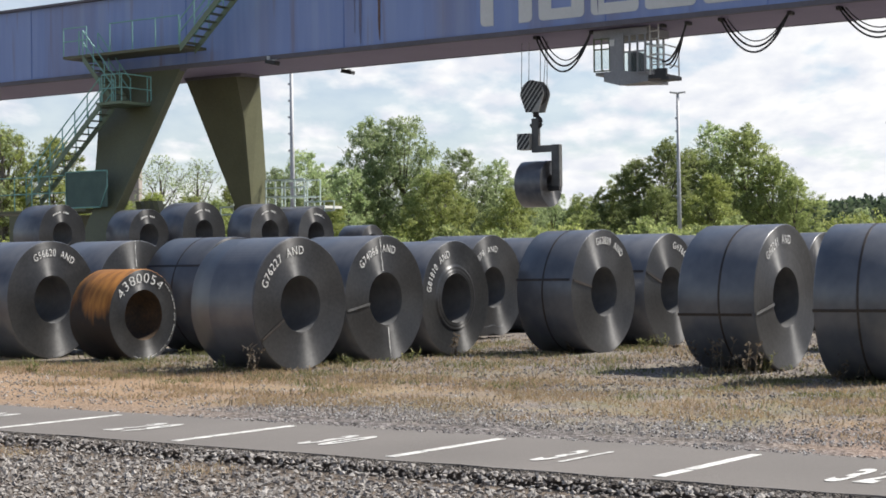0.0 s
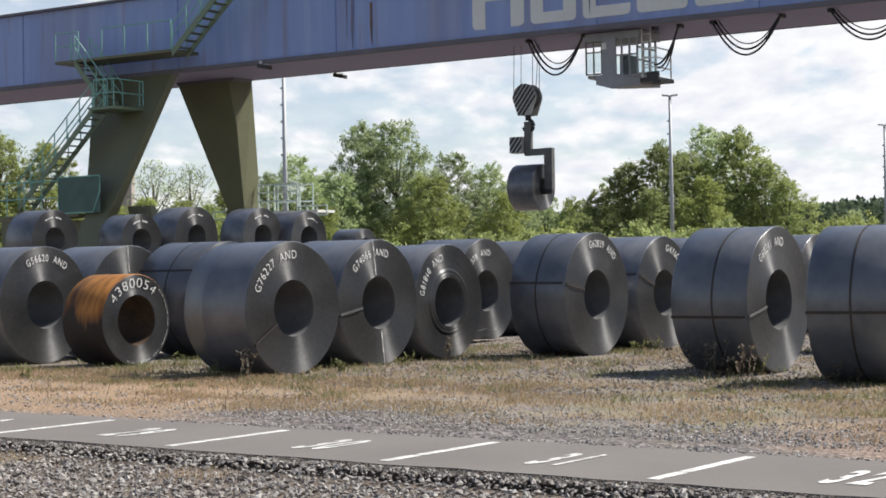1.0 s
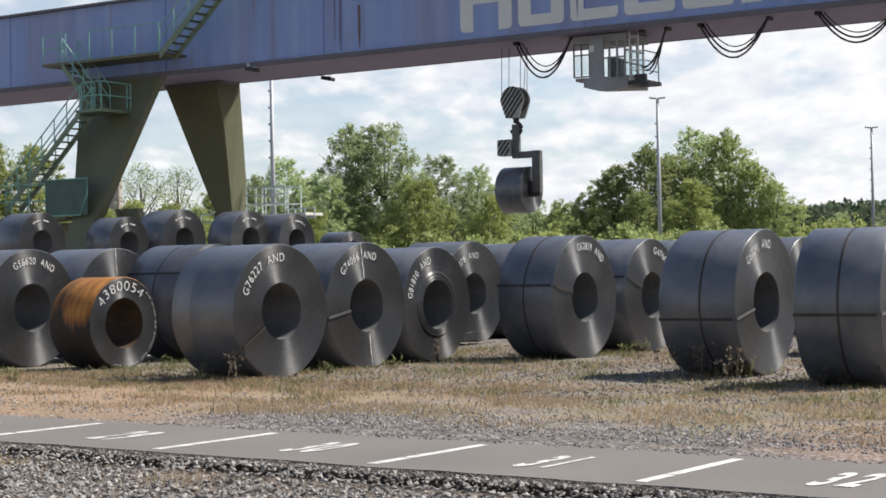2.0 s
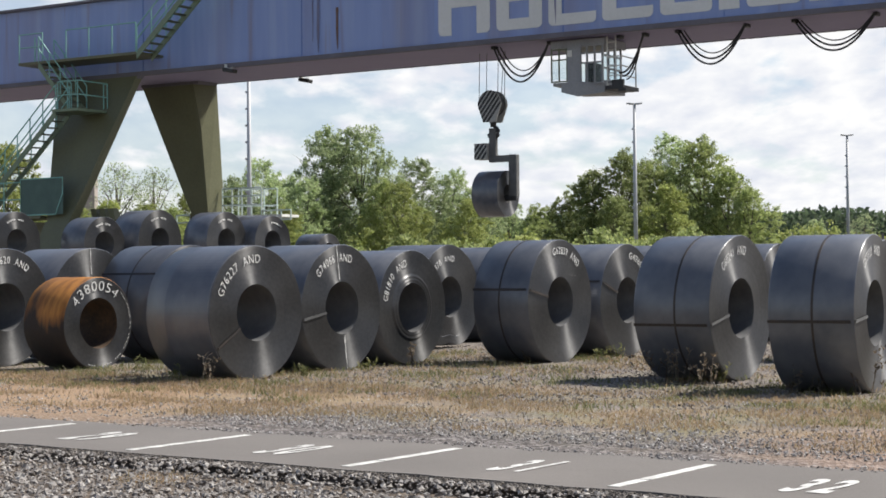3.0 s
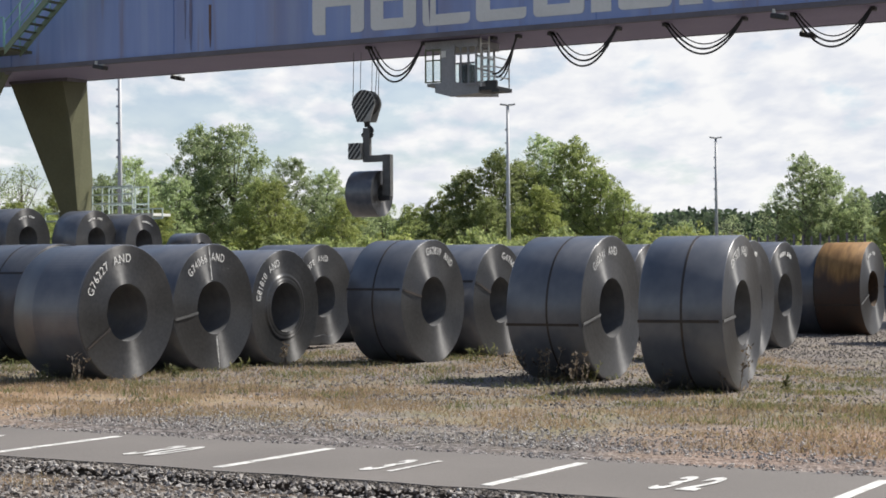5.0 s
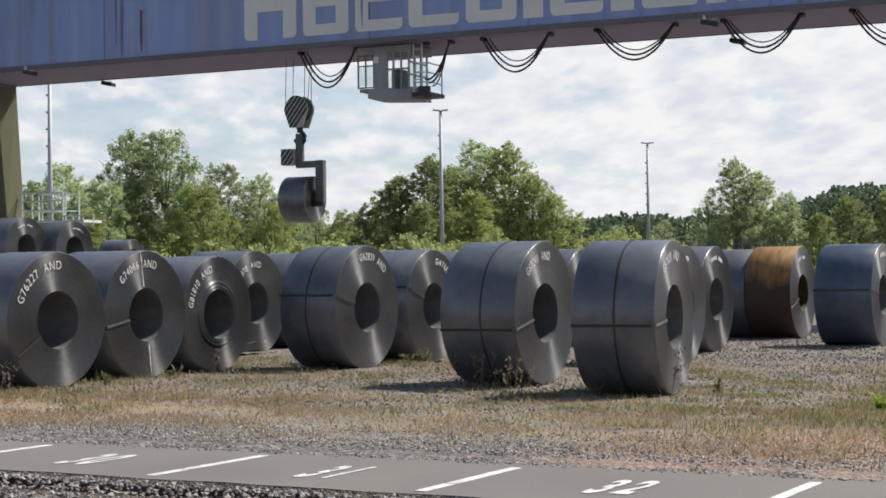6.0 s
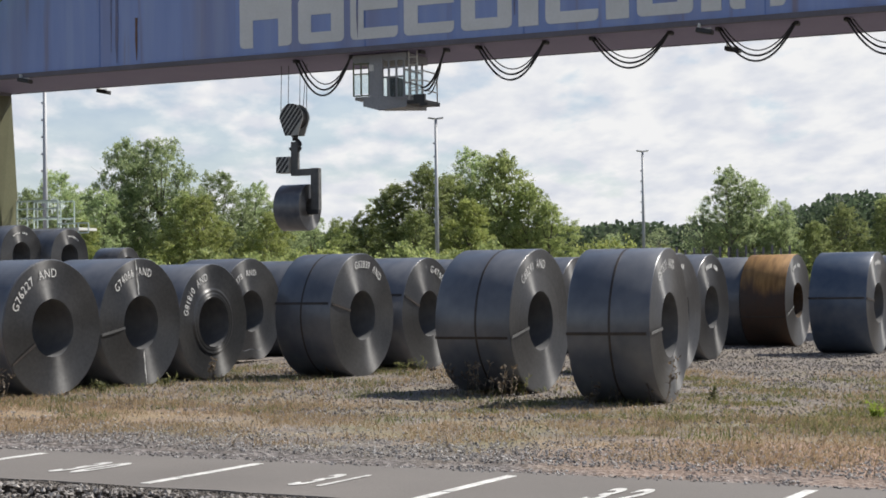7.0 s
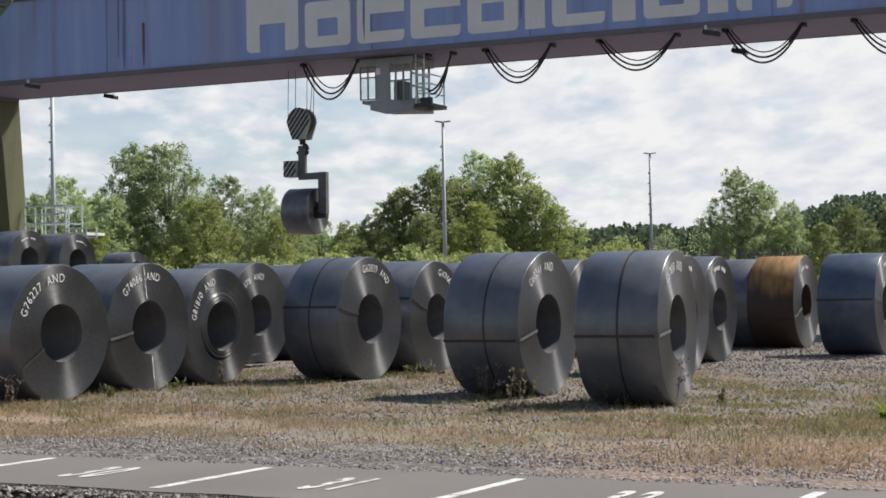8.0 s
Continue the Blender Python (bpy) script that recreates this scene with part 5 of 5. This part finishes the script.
P_GREEN = [tree(s, 10, 3.1, LEAF_GREEN, "leafy green deciduous tree with a broad crown") for s in (1, 2, 7)]
P_OLIVE = [tree(s, 10, 2.9, LEAF_OLIVE, "grey-green poplar with an airy crown", leaf=0.068, count=30000, tall=1.45) for s in (3, 4, 8)]
P_LIME = [tree(s, 10, 3.0, LEAF_LIME, "light green young tree", leaf=0.074) for s in (5, 9)]
P_SPARSE = [tree(s, 10, 3.0, LEAF_OLIVE, "half-bare tree with thin spring leaves", leaf=0.075, count=4600, base=0.25, sparse=True) for s in (6,)]
P_BUSH = [shrub(s, 4, 3.2, (LEAF_LIME, LEAF_LIME, LEAF_GREEN)[s % 3], "dense green bush at the edge of the yard") for s in (11, 12, 13)]


def build_trees():
    # (bearing in degrees, distance, height in metres, kind)
    rows = [(-12.3, 117, 6.6, P_LIME), (-11.3, 116, 7.2, P_LIME), (-10.1, 118, 7.0, P_LIME), (-9.2, 117, 6.6, P_GREEN), (0.9, 120, 7.4, P_LIME), (-5.4, 119, 6.8, P_LIME), (-16.4, 120, 12.6, P_SPARSE), (-16.2, 122, 12.4, P_LIME), (-14.6, 122, 11.8, P_LIME), (-13.2, 140, 9.5, P_SPARSE),
            (-11.0, 138, 11.6, P_SPARSE), (-9.7, 140, 11.4, P_SPARSE), (-8.6, 126, 8.2, P_LIME), (-7.2, 132, 9.8, P_OLIVE), (-6.2, 134, 11.6, P_OLIVE), (-5.2, 136, 10.2, P_OLIVE),
            (-3.9, 131, 13.9, P_OLIVE), (-2.9, 130, 14.1, P_OLIVE), (-4.7, 127, 9.4, P_OLIVE), (-2.0, 126, 9.4, P_GREEN), (-0.8, 135, 11.7, P_OLIVE), (0.3, 137, 10.6, P_OLIVE), (-1.5, 118, 8.6, P_LIME),
            (1.2, 134, 9.0, P_OLIVE), (2.3, 140, 8.4, P_OLIVE), (3.3, 140, 7.8, P_GREEN), (4.3, 136, 8.4, P_GREEN),
            (5.2, 132, 10.2, P_GREEN), (6.2, 131, 12.0, P_GREEN), (7.1, 134, 11.2, P_GREEN), (8.0, 136, 13.3, P_OLIVE), (8.8, 134, 13.2, P_GREEN), (9.7, 132, 10.4, P_GREEN), (7.7, 122, 8.4, P_LIME), (10.5, 130, 8.6, P_GREEN), (5.9, 122, 7.6, P_GREEN),
            (16.6, 138, 11.5, P_OLIVE), (17.4, 139, 10.4, P_OLIVE), (15.7, 140, 8.4, P_SPARSE), (18.3, 140, 8.6, P_OLIVE), (20.4, 128, 7.8, P_GREEN), (21.8, 130, 8.4, P_GREEN), (19.4, 140, 6.8, P_GREEN), (14.2, 170, 7.6, P_SPARSE), (12.6, 175, 7.2, P_OLIVE)]
    for i, (b, d, h, kind) in enumerate(rows):
        x, y = az(b, d)
        plant(kind, x, y, h / 10, 0.93, i)
    rr = random.Random(4)
    k = 0
    b = -17.5
    while b < 24:
        for d, s0, s1 in ((104, 0.75, 1.15), (116, 1.0, 1.5), (146, 1.2, 1.7)):
            s = rr.uniform(s0, s1)
            if b > 10.5 and d < 140:
                s *= 0.72
            x, y = az(b + rr.uniform(-.5, .5), d + rr.uniform(-4, 4))
            plant(P_BUSH, x, y, s, rr.uniform(0.8, 1.15), k)
            k += 1
        b += rr.uniform(1.1, 1.6)
    for p in P_GREEN + P_OLIVE + P_LIME + P_SPARSE + P_BUSH:        # the first of each kind takes a place of its own in the wood
        i = rr.uniform(-16, 22)
        x, y = az(i, rr.uniform(150, 160))
        p.location, p.scale = (x, y, 0), (0.65, 0.65, 0.65)


def build_hill():
    """A far wooded ridge: a long mound covered with tree tops."""
    rr = random.Random(8)
    verts, faces = [], []
    for i in range(120000):
        b = rr.uniform(-20, 27)
        d = rr.uniform(520, 640)
        top = 20 + 3 * noise.noise(Vector((b * 0.5, 1, 0))) + 8.5 / (1 + math.exp(-(b - 18.6) * 2.2))
        z = top * rr.random() ** 0.5 + 1.2 * noise.noise(Vector((b * 3, d * 0.02, 2)))
        x, y = az(b, d)
        s = rr.uniform(0.4, 0.95)
        q = Euler((rr.uniform(0, 6.28), rr.uniform(0, 6.28), rr.uniform(0, 6.28))).to_matrix()
        o = len(verts)
        verts.extend(Vector((x, y, max(0.3, z))) + q @ (Vector(p) * s) for p in ((-1, -.5, 0), (.6, -.7, 0), (1, .5, 0), (-.4, .8, 0)))
        faces.append((o, o + 1, o + 2, o + 3))
    tagged(raw("far_woods", verts, faces, LEAF_DARK), "dark wooded ridge far beyond the yard", "woods", kind="stuff")


build_trees()
build_hill()


# ---------------------------------------------------------------- lamp posts
def lamp_post(x, y, height, heads, label):
    root = tagged(new("lamp_post"), label, "lamp post", "yard lamp posts")
    root.location = (x, y, 0)
    bm = bmesh.new()
    rod(bm, (0, 0, -0.3), (0, 0, height), 0.17, 0.09, 12)
    part("pole", bm, MAT_GALV, root, smooth=True)
    for k in range(7):
        bm = bmesh.new()
        box(bm, (-0.14 + 0.005 * k, 0, height * (0.45 + 0.07 * k)), (0.16, 0.1, 0.12), bevel=0.01)
        part("bracket", bm, MAT_GALV, root)
    for s in heads:
        bm = bmesh.new()
        box(bm, (s * 0.27, 0, height + 0.06), (0.50, 0.30, 0.11), Matrix.Rotation(radians(-7 * s), 4, "Y"), bevel=0.03)
        part("lamp_head", bm, MAT_GALV, root, "grey floodlight head")
    return root


lamp_post(12.79, 110.27, 12.5, (-1, 1), "tall galvanised lamp post with twin heads")
lamp_post(33.21, 136.3, 12.4, (-1, 1), "tall galvanised lamp post with twin heads")
lamp_post(-10.9, 94.0, 13.5, (-1, 1), "tall galvanised lamp post beside the crane")


# ---------------------------------------------------------------- weeds by the coils
for i, (x, y, s, m) in enumerate(((2.72, 20.55, 0.42, 0), (2.95, 20.35, 0.40, 0), (3.20, 20.25, 0.36, 0), (2.50, 20.75, 0.34, 0), (4.05, 18.65, 0.34, 0), (4.62, 18.35, 0.50, 0), (3.95, 18.95, 0.22, 0),
                                  (-3.05, 21.45, 0.32, 0), (-3.5, 21.8, 0.22, 1), (-0.50, 24.9, 0.30, 0), (5.35, 18.75, 0.20, 1), (-4.25, 23.4, 0.26, 1), (-6.1, 22.2, 0.2, 1),
                                  (1.30, 25.2, 0.22, 0), (2.35, 25.3, 0.22, 1), (2.7, 26.0, 0.30, 1), (3.4, 20.6, 0.26, 1), (-1.9, 22.4, 0.2, 1), (-1.1, 23.9, 0.2, 1), (7.1, 17.4, 0.20, 2), (6.2, 15.9, 0.20, 2))):
    weed(x, y, s, (DRYWEED, WEED, SPROUT)[m], ("thin dry weed stalks beside a coil", "low green weeds on the stony ground", "bright yellow-green weed clump")[m], 100 + i, (6, 11, 16)[m], m == 0)


# ---------------------------------------------------------------- far things
def build_fence():
    fence = tagged(new("fence"), "dark post fence along the far side of the yard", "fence")
    at = [az(12.2 + 0.29 * i, 96 - 0.15 * i) for i in range(23)]
    for k, (x, y) in enumerate(at):
        bm = bmesh.new()
        top = 3.30 + 0.10 * math.sin(k * 2.3)
        box(bm, (x, y, top / 2 - 0.1), (0.09, 0.09, top + 0.2))
        part("post", bm, MAT_GRIME, fence)
    for h in (1.0, 2.0, 3.0):
        bm = bmesh.new()
        tube(bm, [(x, y, h) for x, y in at], 0.018, 4)
        part("wire", bm, MAT_DARK, fence)


def build_tower():
    tower = tagged(new("tower"), "old stone tower top above the trees", "tower")
    x, y = az(-12.0, 260)
    bm = bmesh.new()
    box(bm, (x, y, 9.0), (2.4, 2.4, 18.6), bevel=0.1)
    part("wall", bm, MAT_TOWER, tower)
    bm = bmesh.new()
    box(bm, (x, y, 18.5), (2.8, 2.8, 0.4))
    part("cornice", bm, MAT_TOWER, tower)
    bm = bmesh.new()
    bmesh.ops.create_cone(bm, cap_ends=True, segments=4, radius1=1.95, radius2=0.6, depth=0.9, matrix=Matrix.Translation((x, y, 19.15)) @ Matrix.Rotation(radians(45), 4, "Z"))
    part("roof", bm, MAT_GRIME, tower)
    for k in (-0.7, 0, 0.7):
        bm = bmesh.new()
        box(bm, (x + k, y - 1.22, 17.0), (0.36, 0.1, 1.6))
        part("louvre_opening", bm, MAT_DARK, tower)


build_fence()
build_tower()
